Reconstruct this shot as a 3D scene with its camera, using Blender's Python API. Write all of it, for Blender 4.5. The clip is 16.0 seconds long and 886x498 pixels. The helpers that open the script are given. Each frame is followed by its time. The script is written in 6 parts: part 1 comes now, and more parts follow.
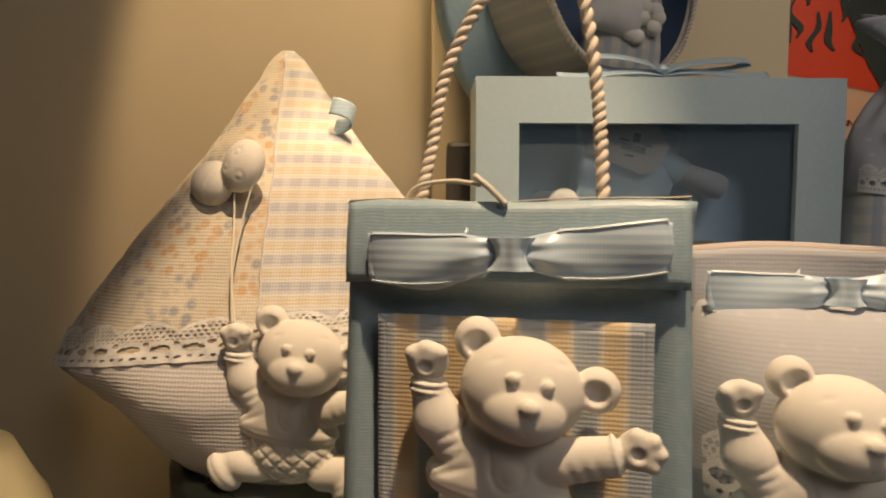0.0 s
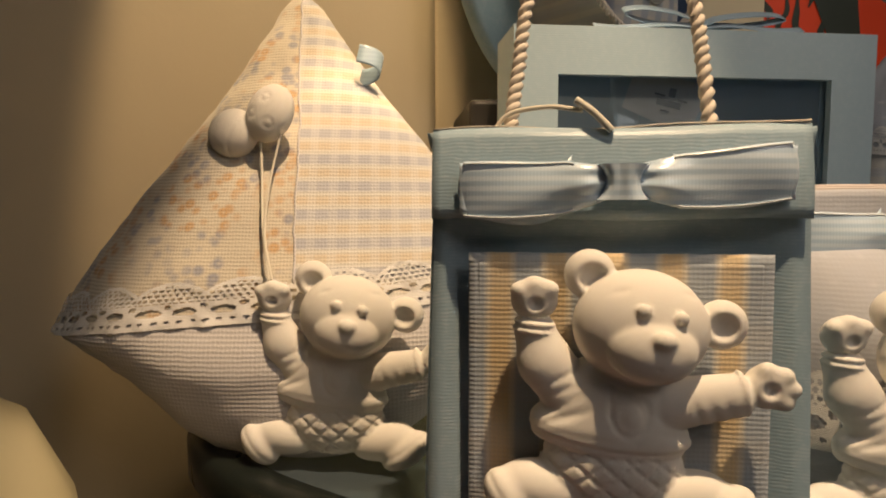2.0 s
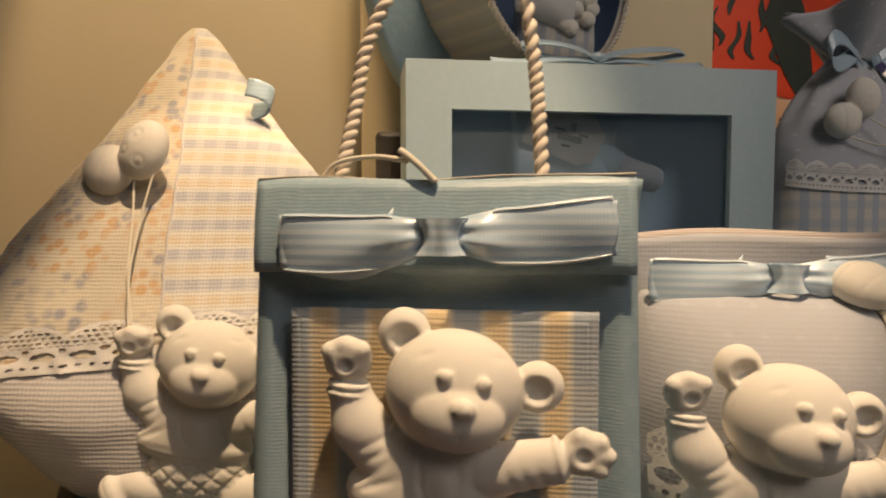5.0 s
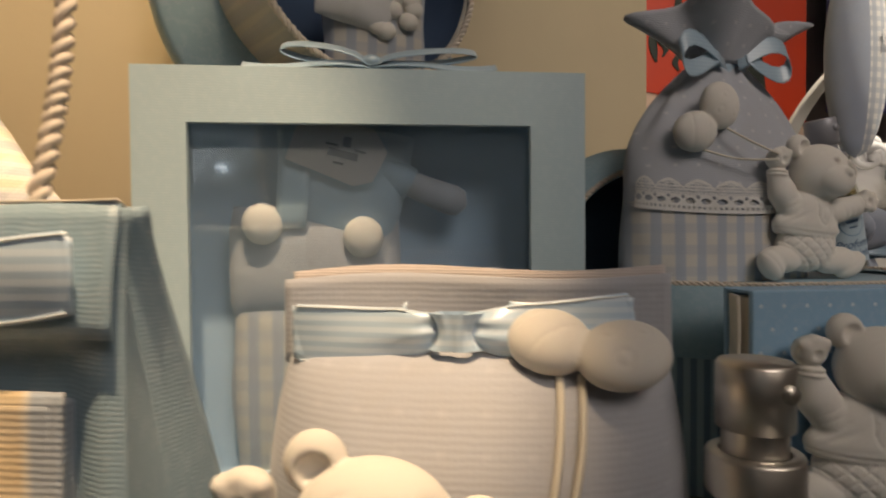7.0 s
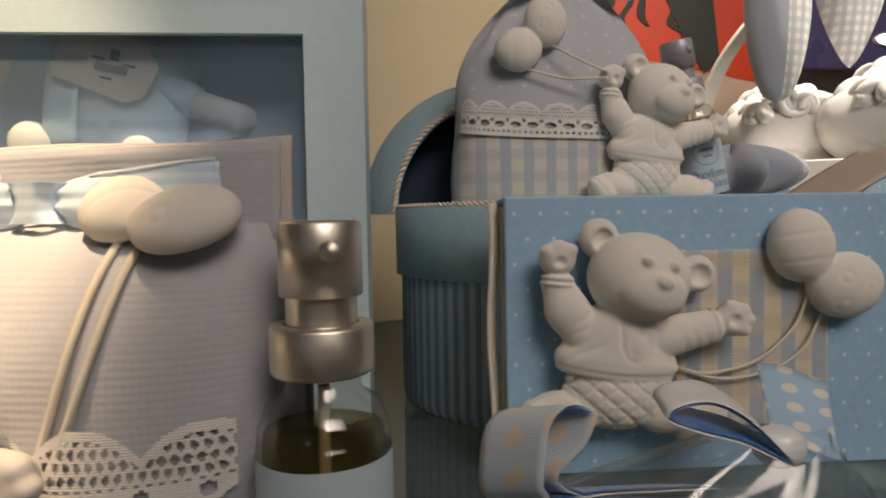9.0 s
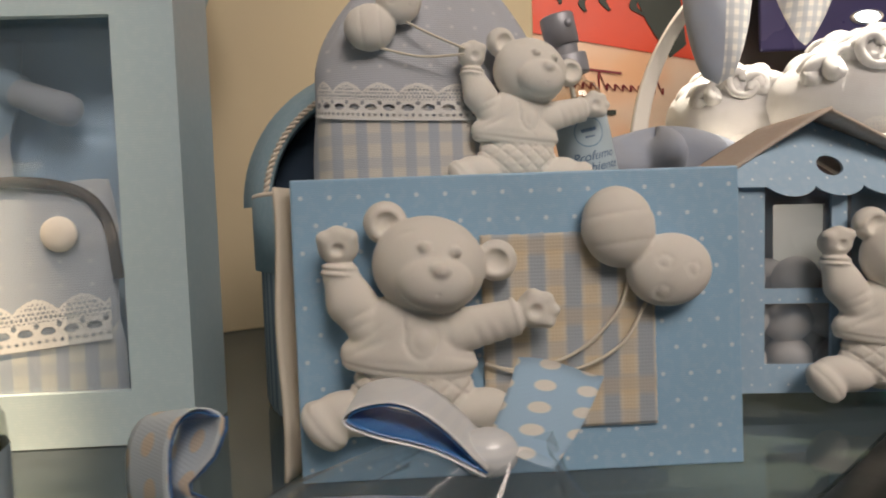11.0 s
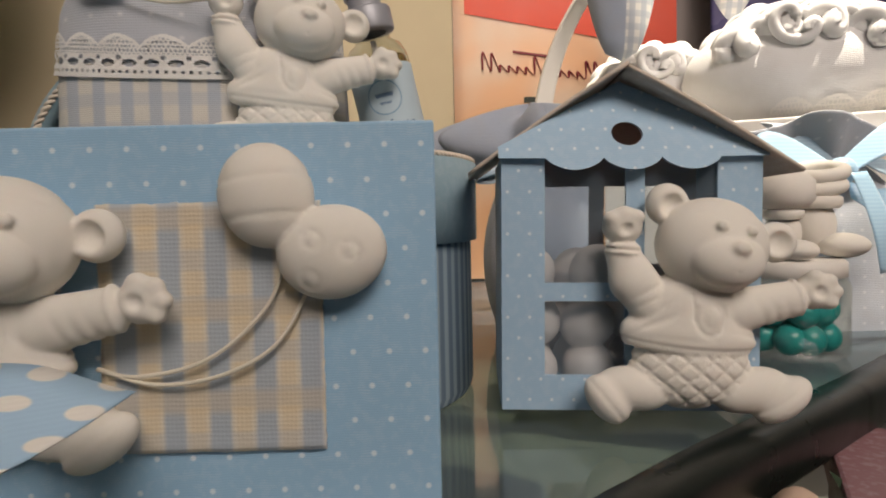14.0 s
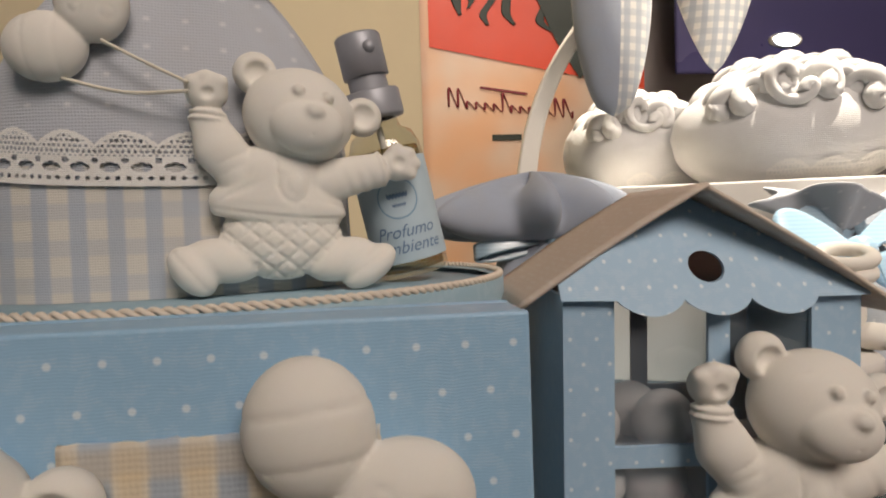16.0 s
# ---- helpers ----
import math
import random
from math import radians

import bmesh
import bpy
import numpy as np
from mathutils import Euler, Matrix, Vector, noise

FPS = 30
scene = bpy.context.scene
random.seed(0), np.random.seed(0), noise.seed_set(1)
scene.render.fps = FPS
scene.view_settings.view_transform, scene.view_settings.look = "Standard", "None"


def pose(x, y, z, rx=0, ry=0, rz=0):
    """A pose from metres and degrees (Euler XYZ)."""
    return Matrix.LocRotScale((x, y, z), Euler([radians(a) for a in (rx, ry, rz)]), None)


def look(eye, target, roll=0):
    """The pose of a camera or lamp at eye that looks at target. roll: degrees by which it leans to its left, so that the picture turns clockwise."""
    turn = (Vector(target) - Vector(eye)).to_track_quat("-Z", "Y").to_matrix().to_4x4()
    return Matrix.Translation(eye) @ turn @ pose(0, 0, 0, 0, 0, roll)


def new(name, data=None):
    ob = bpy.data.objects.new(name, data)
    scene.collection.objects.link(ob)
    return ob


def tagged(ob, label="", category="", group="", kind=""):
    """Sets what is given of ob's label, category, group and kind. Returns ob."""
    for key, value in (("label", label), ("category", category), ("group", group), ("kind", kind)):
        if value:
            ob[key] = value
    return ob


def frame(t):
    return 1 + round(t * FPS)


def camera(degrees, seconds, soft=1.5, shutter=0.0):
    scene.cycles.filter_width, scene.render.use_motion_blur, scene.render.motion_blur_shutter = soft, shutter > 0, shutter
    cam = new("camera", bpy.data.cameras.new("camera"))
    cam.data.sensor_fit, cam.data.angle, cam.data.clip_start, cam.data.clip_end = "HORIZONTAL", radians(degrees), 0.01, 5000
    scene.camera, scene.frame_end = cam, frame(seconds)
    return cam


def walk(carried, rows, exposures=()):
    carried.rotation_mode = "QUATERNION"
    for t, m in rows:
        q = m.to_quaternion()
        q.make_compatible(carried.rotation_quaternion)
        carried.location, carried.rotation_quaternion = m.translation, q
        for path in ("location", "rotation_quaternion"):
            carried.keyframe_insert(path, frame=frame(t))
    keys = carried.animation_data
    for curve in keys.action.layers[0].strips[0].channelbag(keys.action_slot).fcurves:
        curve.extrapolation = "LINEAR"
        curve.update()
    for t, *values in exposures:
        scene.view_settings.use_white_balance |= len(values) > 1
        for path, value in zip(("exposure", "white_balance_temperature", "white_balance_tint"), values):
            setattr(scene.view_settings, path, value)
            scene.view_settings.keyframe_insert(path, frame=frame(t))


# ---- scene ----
cam = camera(72.0, 16.0, soft=1.9, shutter=0.4)
METRES, EYE, TILT, LEAN, TURN = 0.6, 0.12, -4.0, 0.0, 0.0
ROWS = [
    (0.0, 0.0, 0.0, 0.0, 0.0, 0.0, 0.0),
    (0.5, -0.035, 0.011, -0.0054, -1.27, -0.82, -0.06),
    (1.0, -0.0576, 0.0179, -0.0138, -2.23, -0.75, -0.01),
    (1.5, -0.0628, 0.0277, -0.0202, -3.91, -0.49, 0.19),
    (2.0, -0.0678, 0.0287, -0.0278, -4.87, -0.57, 0.48),
    (2.5, -0.0715, 0.0267, -0.0402, -5.37, -0.61, 0.53),
    (3.0, -0.0699, 0.023, -0.0463, -5.43, -0.71, 0.57),
    (5.5, 0.0417, 0.0428, 0.0005, -6.02, 1.37, 0.48),
    (6.0, 0.0831, 0.0561, 0.0085, -5.04, 2.07, 0.59),
    (6.5, 0.132, 0.0677, 0.0126, -4.6, 2.6, 0.75),
    (7.0, 0.1957, 0.0861, -0.0009, -4.39, 2.54, 0.74),
    (7.5, 0.2474, 0.0939, -0.0192, -4.35, 1.86, 0.61),
    (8.0, 0.2961, 0.0979, -0.0397, -3.91, 1.55, 0.58),
    (8.5, 0.3293, 0.0992, -0.0456, -3.26, 1.41, 0.81),
    (11.0, 0.4827, 0.126, -0.0569, -0.54, 1.28, 2.14),
    (11.5, 0.516, 0.1343, -0.0546, -0.55, 1.31, 2.35),
    (12.0, 0.5519, 0.1419, -0.055, -0.39, 1.37, 2.13),
    (12.5, 0.5879, 0.1483, -0.0604, -0.17, 1.52, 1.98),
    (13.0, 0.6206, 0.1585, -0.0632, 0.28, 1.51, 1.62),
    (13.5, 0.6386, 0.1743, -0.0708, 0.85, 1.7, 1.36),
    (14.0, 0.6462, 0.1958, -0.0695, 0.43, 1.19, 1.24),
    (14.5, 0.652, 0.2214, -0.0578, -1.18, 1.17, 1.34),
    (15.0, 0.631, 0.2418, -0.0369, -2.27, 1.1, 2.28),
    (15.5, 0.609, 0.2509, -0.0163, -3.76, 1.37, 2.65),
    (16.0, 0.5985, 0.2583, 0.0027, -5.34, 1.6, 2.16),
]
EXPOSURES = [(0.0, -1.15, 6500, 10), (5.5, -1.13, 6500, 10), (7.0, -1.00, 6500, 10), (8.5, -0.46, 6500, 10), (11.0, 0.02, 6500, 10), (12.5, 0.06, 6500, 10), (15.0, 0.10, 6500, 10), (16.0, 0.02, 6500, 10)]
walk(cam, [(t, pose(0, 0, EYE, TILT, LEAN, TURN) @ pose(METRES * x, METRES * y, METRES * z, 90 + pitch, roll, yaw)) for t, x, y, z, yaw, pitch, roll in ROWS], EXPOSURES)

# ---- light ----
world = bpy.data.worlds.new("shop")
scene.world = world
world.use_nodes = True
world.node_tree.nodes["Background"].inputs[0].default_value = (0.85, 0.92, 1.0, 1)
world.node_tree.nodes["Background"].inputs[1].default_value = 0.34


def lamp(name, kind, eye, target, watts, colour, **more):
    data = bpy.data.lights.new(name, kind)
    data.energy, data.color = watts, colour
    if kind == "SPOT":
        data.spot_size, data.spot_blend, data.shadow_soft_size = radians(more["cone"]), more["blend"], more["size"]
    else:
        data.shape, data.size, data.size_y, data.spread = "RECTANGLE", more["size"], more["size_y"], radians(more["spread"])
    ob = new(name, data)
    ob.matrix_world = look(eye, target)
    return tagged(ob, more["label"], "lamp", kind="structure")


lamp("spot_lamp", "SPOT", (0.10, -0.06, 1.0), (0.012, 0.206, 0.105), 112.0, (1.0, 0.70, 0.42), cone=18.3, blend=0.16, size=0.016, label="warm halogen spot over the display")
lamp("spot_lamp", "SPOT", (0.03, 0.20, 0.95), (-0.070, 0.374, 0.290), 92.0, (1.0, 0.69, 0.38), cone=17.5, blend=0.3, size=0.012, label="warm halogen spot close to the niche wall")
lamp("spot_lamp", "SPOT", (0.78, 0.42, 1.0), (0.610, 0.585, 0.17), 100.0, (1.0, 0.88, 0.72), cone=25, blend=0.6, size=0.015, label="white halogen spot over the tray")
# added fill spot, no known source: lifts the window box and its inside
lamp("spot_lamp", "SPOT", (0.24, -0.08, 0.95), (0.110, 0.310, 0.155), 13.0, (1.0, 0.80, 0.58), cone=12, blend=0.7, size=0.02, label="added warm fill spot that brightens the window box")
# added without a known source, to brighten the back wall and poster
lamp("spot_lamp", "SPOT", (0.36, 0.42, 1.1), (0.37, 0.72, 0.24), 23.0, (1.0, 0.86, 0.66), cone=36, blend=0.8, size=0.02, label="added warm white fill spot for the back wall and poster")
lamp("ceiling_panel", "AREA", (0.80, -0.69, 1.05), (0.50, 0.46, 0.22), 2.62, (1.0, 0.855, 0.75), size=0.9, size_y=0.6, spread=64, label="cool white ceiling light panel of the shop")


# ---- materials ----
class Nodes:
    """A small builder for node materials."""

    def __init__(self, name):
        self.mat = bpy.data.materials.new(name)
        self.mat.use_nodes = True
        self.tree = self.mat.node_tree
        self.bsdf = self.tree.nodes["Principled BSDF"]
        self.out = self.tree.nodes["Material Output"]
        self.coord = self.tree.nodes.new("ShaderNodeTexCoord")
        self.sep = self.tree.nodes.new("ShaderNodeSeparateXYZ")
        self.tree.links.new(self.coord.outputs["Object"], self.sep.inputs[0])
        self.x, self.y, self.z = self.sep.outputs

    def put(self, value, socket):
        if isinstance(value, bpy.types.NodeSocket):
            self.tree.links.new(value, socket)
        else:
            socket.default_value = value

    def m(self, op, a, b=0.0, c=0.0):
        n = self.tree.nodes.new("ShaderNodeMath")
        n.operation = op
        for i, v in enumerate((a, b, c)):
            self.put(v, n.inputs[i])
        return n.outputs[0]

    def mix(self, f, a, b):
        n = self.tree.nodes.new("ShaderNodeMix")
        n.data_type = "RGBA"
        self.put(f, n.inputs[0])
        for i, v in ((6, a), (7, b)):
            self.put(v if isinstance(v, bpy.types.NodeSocket) else (*v, 1), n.inputs[i])
        return n.outputs[2]

    def noise(self, scale, detail=3.0, rough=0.55):
        n = self.tree.nodes.new("ShaderNodeTexNoise")
        n.inputs["Scale"].default_value, n.inputs["Detail"].default_value, n.inputs["Roughness"].default_value = scale, detail, rough
        self.tree.links.new(self.coord.outputs["Object"], n.inputs["Vector"])
        return n.outputs[0]

    def wave(self, u, period):
        """0..1 sine along a coordinate."""
        return self.m("MULTIPLY_ADD", self.m("SINE", self.m("MULTIPLY", u, 2 * math.pi / period)), 0.5, 0.5)

    def bars(self, u, period, share=0.5, soft=0.06, shift=0.0):
        """Soft-edged stripes, 1 inside the bar."""
        f = self.m("FRACT", self.m("ADD", self.m("DIVIDE", u, period), 100.0 + shift))
        d = self.m("SUBTRACT", share / 2, self.m("ABSOLUTE", self.m("SUBTRACT", f, 0.5)))
        return self.step(d, -soft, soft)

    def step(self, v, lo, hi):
        n = self.tree.nodes.new("ShaderNodeMapRange")
        n.interpolation_type = "SMOOTHSTEP"
        self.put(v, n.inputs[0])
        n.inputs[1].default_value, n.inputs[2].default_value = lo, hi
        return n.outputs[0]

    def bump(self, height, strength, distance):
        n = self.tree.nodes.new("ShaderNodeBump")
        n.inputs["Strength"].default_value, n.inputs["Distance"].default_value = strength, distance
        self.put(height, n.inputs["Height"])
        self.tree.links.new(n.outputs[0], self.bsdf.inputs["Normal"])

    def done(self, colour, rough=0.7, metal=0.0, sheen=0.0, sub=0.0, spec=0.5):
        self.put(colour if isinstance(colour, bpy.types.NodeSocket) else (*colour, 1), self.bsdf.inputs["Base Color"])
        self.put(rough, self.bsdf.inputs["Roughness"])
        self.bsdf.inputs["Metallic"].default_value = metal
        self.bsdf.inputs["Sheen Weight"].default_value = sheen
        self.bsdf.inputs["Specular IOR Level"].default_value = spec
        if sub:
            self.bsdf.inputs["Subsurface Weight"].default_value = sub
            self.bsdf.inputs["Subsurface Radius"].default_value = (0.004, 0.003, 0.002)
            self.bsdf.inputs["Subsurface Scale"].default_value = 0.5
        return self.mat


def dirt(n, colour, amount=0.12, scale=60.0):
    """Two scales of slight unevenness over a colour."""
    f = n.m("MULTIPLY", n.step(n.noise(scale, 4), 0.35, 0.75), amount)
    base = colour if isinstance(colour, bpy.types.NodeSocket) else None
    dark = tuple(c * 0.72 for c in colour) if base is None else None
    if base is None:
        return n.mix(f, colour, dark)
    return n.mix(f, base, (0.45, 0.42, 0.38))


def cloth(name, pattern, period=0.0007, depth=0.00018, sheen=0.25, rough=0.9, slub=0.10):
    """Woven cloth; pattern(n) gives the colour."""
    n = Nodes(name)
    warp, weft = n.wave(n.m("ADD", n.x, n.m("MULTIPLY", n.noise(260, 2), 0.0006)), period), n.wave(n.m("ADD", n.z, n.m("MULTIPLY", n.noise(240, 2), 0.0006)), period * 1.1)
    fuzz = n.noise(900, 2)
    h = n.m("ADD", n.m("ADD", n.m("MULTIPLY", n.m("ADD", n.m("MULTIPLY", warp, 0.35), weft), 0.6), n.m("MULTIPLY", fuzz, 0.9)), n.m("MULTIPLY", n.noise(140, 3), 1.0))
    n.bump(h, 0.45, depth * 1.6)
    colour = pattern(n)
    colour = n.mix(n.m("MULTIPLY", n.step(n.m("MULTIPLY", warp, weft), 0.55, 0.0), slub * 0.5), colour, (0.42, 0.40, 0.38))
    return n.done(dirt(n, colour, 0.16, 90), rough, sheen=sheen, spec=0.2)


WHITE, CREAM = (0.78, 0.77, 0.74), (0.72, 0.66, 0.54)
BLUE, SKY, GREY_BLUE = (0.30, 0.47, 0.66), (0.42, 0.60, 0.76), (0.36, 0.43, 0.55)
YELLOW, LILAC = (0.72, 0.55, 0.30), (0.50, 0.50, 0.58)


def gingham_pattern(a, b, period, ground=WHITE, vertical=True, horizontal=True, share=0.5):
    def pattern(n):
        c = n.mix(0.0, ground, ground)
        if vertical:
            c = n.mix(n.m("MULTIPLY", n.bars(n.x, period, share), 0.75), c, a)
        if horizontal:
            c = n.mix(n.m("MULTIPLY", n.bars(n.z, period, share), 0.55), c, b)
        return c
    return pattern


def two_tone_check(n, period, across=0.9, down=0.3, straw=0.5):
    """Cream ground with blue and straw bars one way and fainter ones the other way."""
    rag = n.m("ADD", n.x, n.m("MULTIPLY", n.noise(500, 2), 0.0006))
    c = n.mix(n.m("MULTIPLY", n.bars(rag, period, 0.46), across), CREAM, (0.34, 0.42, 0.52))
    c = n.mix(n.m("MULTIPLY", n.bars(rag, period, 0.34, shift=0.5), straw), c, YELLOW)
    c = n.mix(n.m("MULTIPLY", n.bars(n.z, period, 0.46), down), c, (0.40, 0.46, 0.54))
    return n.mix(n.m("MULTIPLY", n.bars(n.z, period * 2, 0.24, shift=0.3), down), c, YELLOW)


def plain(name, colour, rough=0.6, grain=250.0, depth=0.0001, metal=0.0, sub=0.0, amount=0.12, spec=0.5):
    n = Nodes(name)
    n.bump(n.m("ADD", n.noise(grain, 4), n.m("MULTIPLY", n.noise(grain * 5, 2), 0.4)), 0.5, depth)
    r = n.m("MULTIPLY_ADD", n.noise(grain * 0.4), 0.25, rough - 0.12)
    return n.done(dirt(n, colour, amount, grain * 0.3), r, metal=metal, sub=sub, spec=spec)


def paper(name, colour, lines=0.0006, dots=None, rough=0.5):
    """Card with a fine linen emboss, with rows of small printed dots if asked."""
    n = Nodes(name)
    c = dirt(n, colour, 0.10, 40)
    if dots:
        pitch, size = dots
        row = n.m("FLOOR", n.m("DIVIDE", n.z, pitch * 0.95))
        odd = n.m("MULTIPLY", n.m("MODULO", n.m("ADD", row, 1000.0), 2.0), 0.5)
        u = n.m("SUBTRACT", n.m("FRACT", n.m("ADD", n.m("DIVIDE", n.x, pitch), n.m("ADD", odd, 100.0))), 0.5)
        v = n.m("MULTIPLY", n.m("SUBTRACT", n.m("FRACT", n.m("DIVIDE", n.z, pitch * 0.95)), 0.5), 0.95)
        r = n.m("SQRT", n.m("ADD", n.m("MULTIPLY", u, u), n.m("MULTIPLY", v, v)))
        c = n.mix(n.m("MULTIPLY", n.step(r, size * 1.35, size * 0.65), 0.65), c, (0.85, 0.88, 0.90))
    wob = n.m("ADD", n.z, n.m("MULTIPLY", n.noise(150, 2), 0.0016))
    h = n.m("ADD", n.m("MULTIPLY", n.wave(wob, lines), n.noise(420, 2)), n.m("MULTIPLY", n.noise(1500, 2), 0.25))
    n.bump(h, 0.35, 0.00014)
    streak = n.m("MULTIPLY", n.m("MULTIPLY", n.wave(wob, lines), n.step(n.noise(320, 3), 0.46, 0.62)), 0.16)
    c = n.mix(streak, c, (0.80, 0.84, 0.86))
    return n.done(c, rough)


PLASTER = plain("plaster", (0.80, 0.77, 0.71), 0.85, 900, 0.00008, sub=0.05, amount=0.10, spec=0.25)
BAG_PAPER = paper("bag_paper", (0.325, 0.445, 0.520), lines=0.0010, rough=0.42)
BOX_PAPER = paper("box_paper", (0.485, 0.625, 0.690), lines=0.0010, rough=0.42)
BOX_INSIDE = paper("box_inside", (0.46, 0.63, 0.82), rough=0.6)
ALBUM_PAPER = paper("album_paper", (0.31, 0.51, 0.71), dots=(0.0089, 0.078), rough=0.5)
HOUSE_PAPER = paper("house_paper", (0.36, 0.53, 0.70), dots=(0.0072, 0.075), rough=0.5)
HAT_PAPER = paper("hatbox_paper", (0.30, 0.44, 0.52), rough=0.5)
ROOF_CARD = paper("roof_card", (0.60, 0.51, 0.43), lines=0.0014, rough=0.7)
KRAFT = plain("kraft_card", (0.36, 0.28, 0.26), 0.8, 300)
EDGE_CARD = plain("card_edge", (0.70, 0.64, 0.54), 0.8, 400)
DARK_BLUE = plain("navy_lining", (0.035, 0.06, 0.10), 0.8, 300)
CORD = plain("cord", (0.74, 0.66, 0.56), 0.75, 1500, 0.0001)
STRING = plain("string", (0.74, 0.69, 0.58), 0.85, 1500, 0.0001)
WALL_PAINT = plain("wall_paint", (0.62, 0.53, 0.36), 0.75, 60, 0.0003, amount=0.10)
DARK_METAL = plain("black_trim", (0.012, 0.016, 0.014), 0.3, 120, 0.0001, amount=0.3)
WHITE_PAINT = plain("white_paint", (0.78, 0.75, 0.70), 0.5, 150, 0.0001)
SILVER = plain("brushed_silver", (0.82, 0.77, 0.69), 0.42, 700, 0.00003, metal=1.0, amount=0.2)
DULL_SILVER = plain("dull_silver", (0.36, 0.37, 0.41), 0.45, 700, 0.00003, metal=0.25, amount=0.2)
LACE = cloth("lace_thread", lambda n: n.mix(0.0, (0.80, 0.79, 0.77), (0.74, 0.72, 0.70)), 0.0005, 0.0001)
LINEN = cloth("ribbed_linen", lambda n: n.mix(n.m("MULTIPLY", n.bars(n.z, 0.0016, 0.45), 0.22), (0.66, 0.64, 0.64), (0.48, 0.48, 0.54)), 0.0016, 0.0003, slub=0.4)
DOT_LINEN = cloth("dotted_linen", lambda n: n.mix(n.m("MULTIPLY", n.m("MULTIPLY", n.bars(n.x, 0.011, 0.16), n.bars(n.z, 0.009, 0.16)), 0.7), (0.49, 0.52, 0.58), (0.72, 0.72, 0.74)), 0.0009)
ROSE_LINEN = cloth("rose_linen", lambda n: n.mix(n.m("MULTIPLY", n.bars(n.z, 0.0014, 0.45), 0.08), n.mix(n.m("MULTIPLY", n.m("MULTIPLY", n.bars(n.x, 0.010, 0.2), n.bars(n.z, 0.008, 0.2)), 0.25), (0.46, 0.48, 0.53), (0.60, 0.62, 0.66)), (0.36, 0.37, 0.42)), 0.0014, 0.00008)
SACHET_CHECK = cloth("sachet_check", lambda n: n.mix(n.m("MULTIPLY", n.bars(n.x, 0.0085, 0.42), 0.35), n.mix(n.m("MULTIPLY", n.bars(n.z, 0.0115, 0.36, shift=0.1), 0.8), n.mix(n.m("MULTIPLY", n.bars(n.z, 0.0115, 0.30, shift=0.6), 0.55), (0.74, 0.72, 0.66), (0.70, 0.55, 0.34)), (0.46, 0.48, 0.56)), (0.80, 0.79, 0.76)), 0.0013, 0.00022, slub=0.38)
SKIRT_CHECK = cloth("skirt_check", lambda n: n.mix(n.m("MULTIPLY", n.bars(n.z, 0.0108, 0.45), 0.38), n.mix(n.m("MULTIPLY", n.bars(n.x, 0.0105, 0.45), 0.75), (0.66, 0.63, 0.57), (0.36, 0.42, 0.52)), (0.38, 0.43, 0.52)))
BAG_STRIPE = cloth("bag_stripe", lambda n: two_tone_check(n, 0.0150, 0.85, 0.12, 0.85), 0.0012, 0.00016, slub=0.28)
ALBUM_CHECK = cloth("album_check", lambda n: two_tone_check(n, 0.0112, 0.85, 0.34, 0.36), 0.0010, 0.00012, slub=0.12)
GREY_CHECK = cloth("grey_check", gingham_pattern((0.40, 0.45, 0.52), (0.40, 0.45, 0.52), 0.0085))
WHITE_CLOTH = cloth("white_cloth", lambda n: n.mix(0.0, (0.72, 0.72, 0.72), (0.7, 0.7, 0.7)))
BLUE_CLOTH = cloth("blue_grey_cloth", lambda n: n.mix(n.noise(30), (0.34, 0.39, 0.49), (0.42, 0.47, 0.56)))


def floral(n):
    """Small blurred posies in straw, rust and slate on cream."""
    v = n.tree.nodes.new("ShaderNodeTexVoronoi")
    v.inputs["Scale"].default_value = 190
    n.tree.links.new(n.coord.outputs["Object"], v.inputs["Vector"])
    flower = n.step(v.outputs["Distance"], 0.62, 0.25)
    ring = n.m("MULTIPLY", flower, n.step(v.outputs["Distance"], -0.15, 0.25))
    cluster = n.noise(38, 3)
    hue = n.mix(n.step(n.noise(45, 1), 0.45, 0.55), (0.62, 0.36, 0.14), (0.28, 0.30, 0.40))
    return n.mix(n.m("MULTIPLY", ring, n.m("MULTIPLY", n.step(cluster, 0.36, 0.54), 0.85)), (0.70, 0.64, 0.52), hue)


FLORAL = cloth("floral_cotton", floral, 0.0013, 0.00022, slub=0.38)


def satin_material(name, colour, pale, bands):
    n = Nodes(name)
    c = n.mix(n.m("MULTIPLY", n.bars(n.z, bands, 0.5), 0.6), colour, pale)
    n.bump(n.m("ADD", n.wave(n.z, bands), n.m("MULTIPLY", n.wave(n.x, 0.0009), 0.5)), 0.25, 0.0001)
    return n.done(c, 0.30, metal=0.0, sheen=0.4, spec=1.0)


SATIN = satin_material("satin_ribbon", (0.52, 0.68, 0.83), (0.72, 0.82, 0.92), 0.0026)
SELVEDGE = plain("selvedge", (0.74, 0.80, 0.84), 0.25, 900, 0.00004)
PLAIN_SATIN = satin_material("plain_satin", (0.36, 0.50, 0.62), (0.42, 0.56, 0.66), 0.0021)
SKY_SATIN = satin_material("sky_satin", (0.40, 0.66, 0.88), (0.50, 0.74, 0.92), 0.0021)
WHITE_SATIN = satin_material("white_satin", (0.80, 0.83, 0.86), (0.86, 0.88, 0.89), 0.0021)
ROYAL = satin_material("royal_satin", (0.03, 0.16, 0.46), (0.05, 0.22, 0.55), 0.0021)


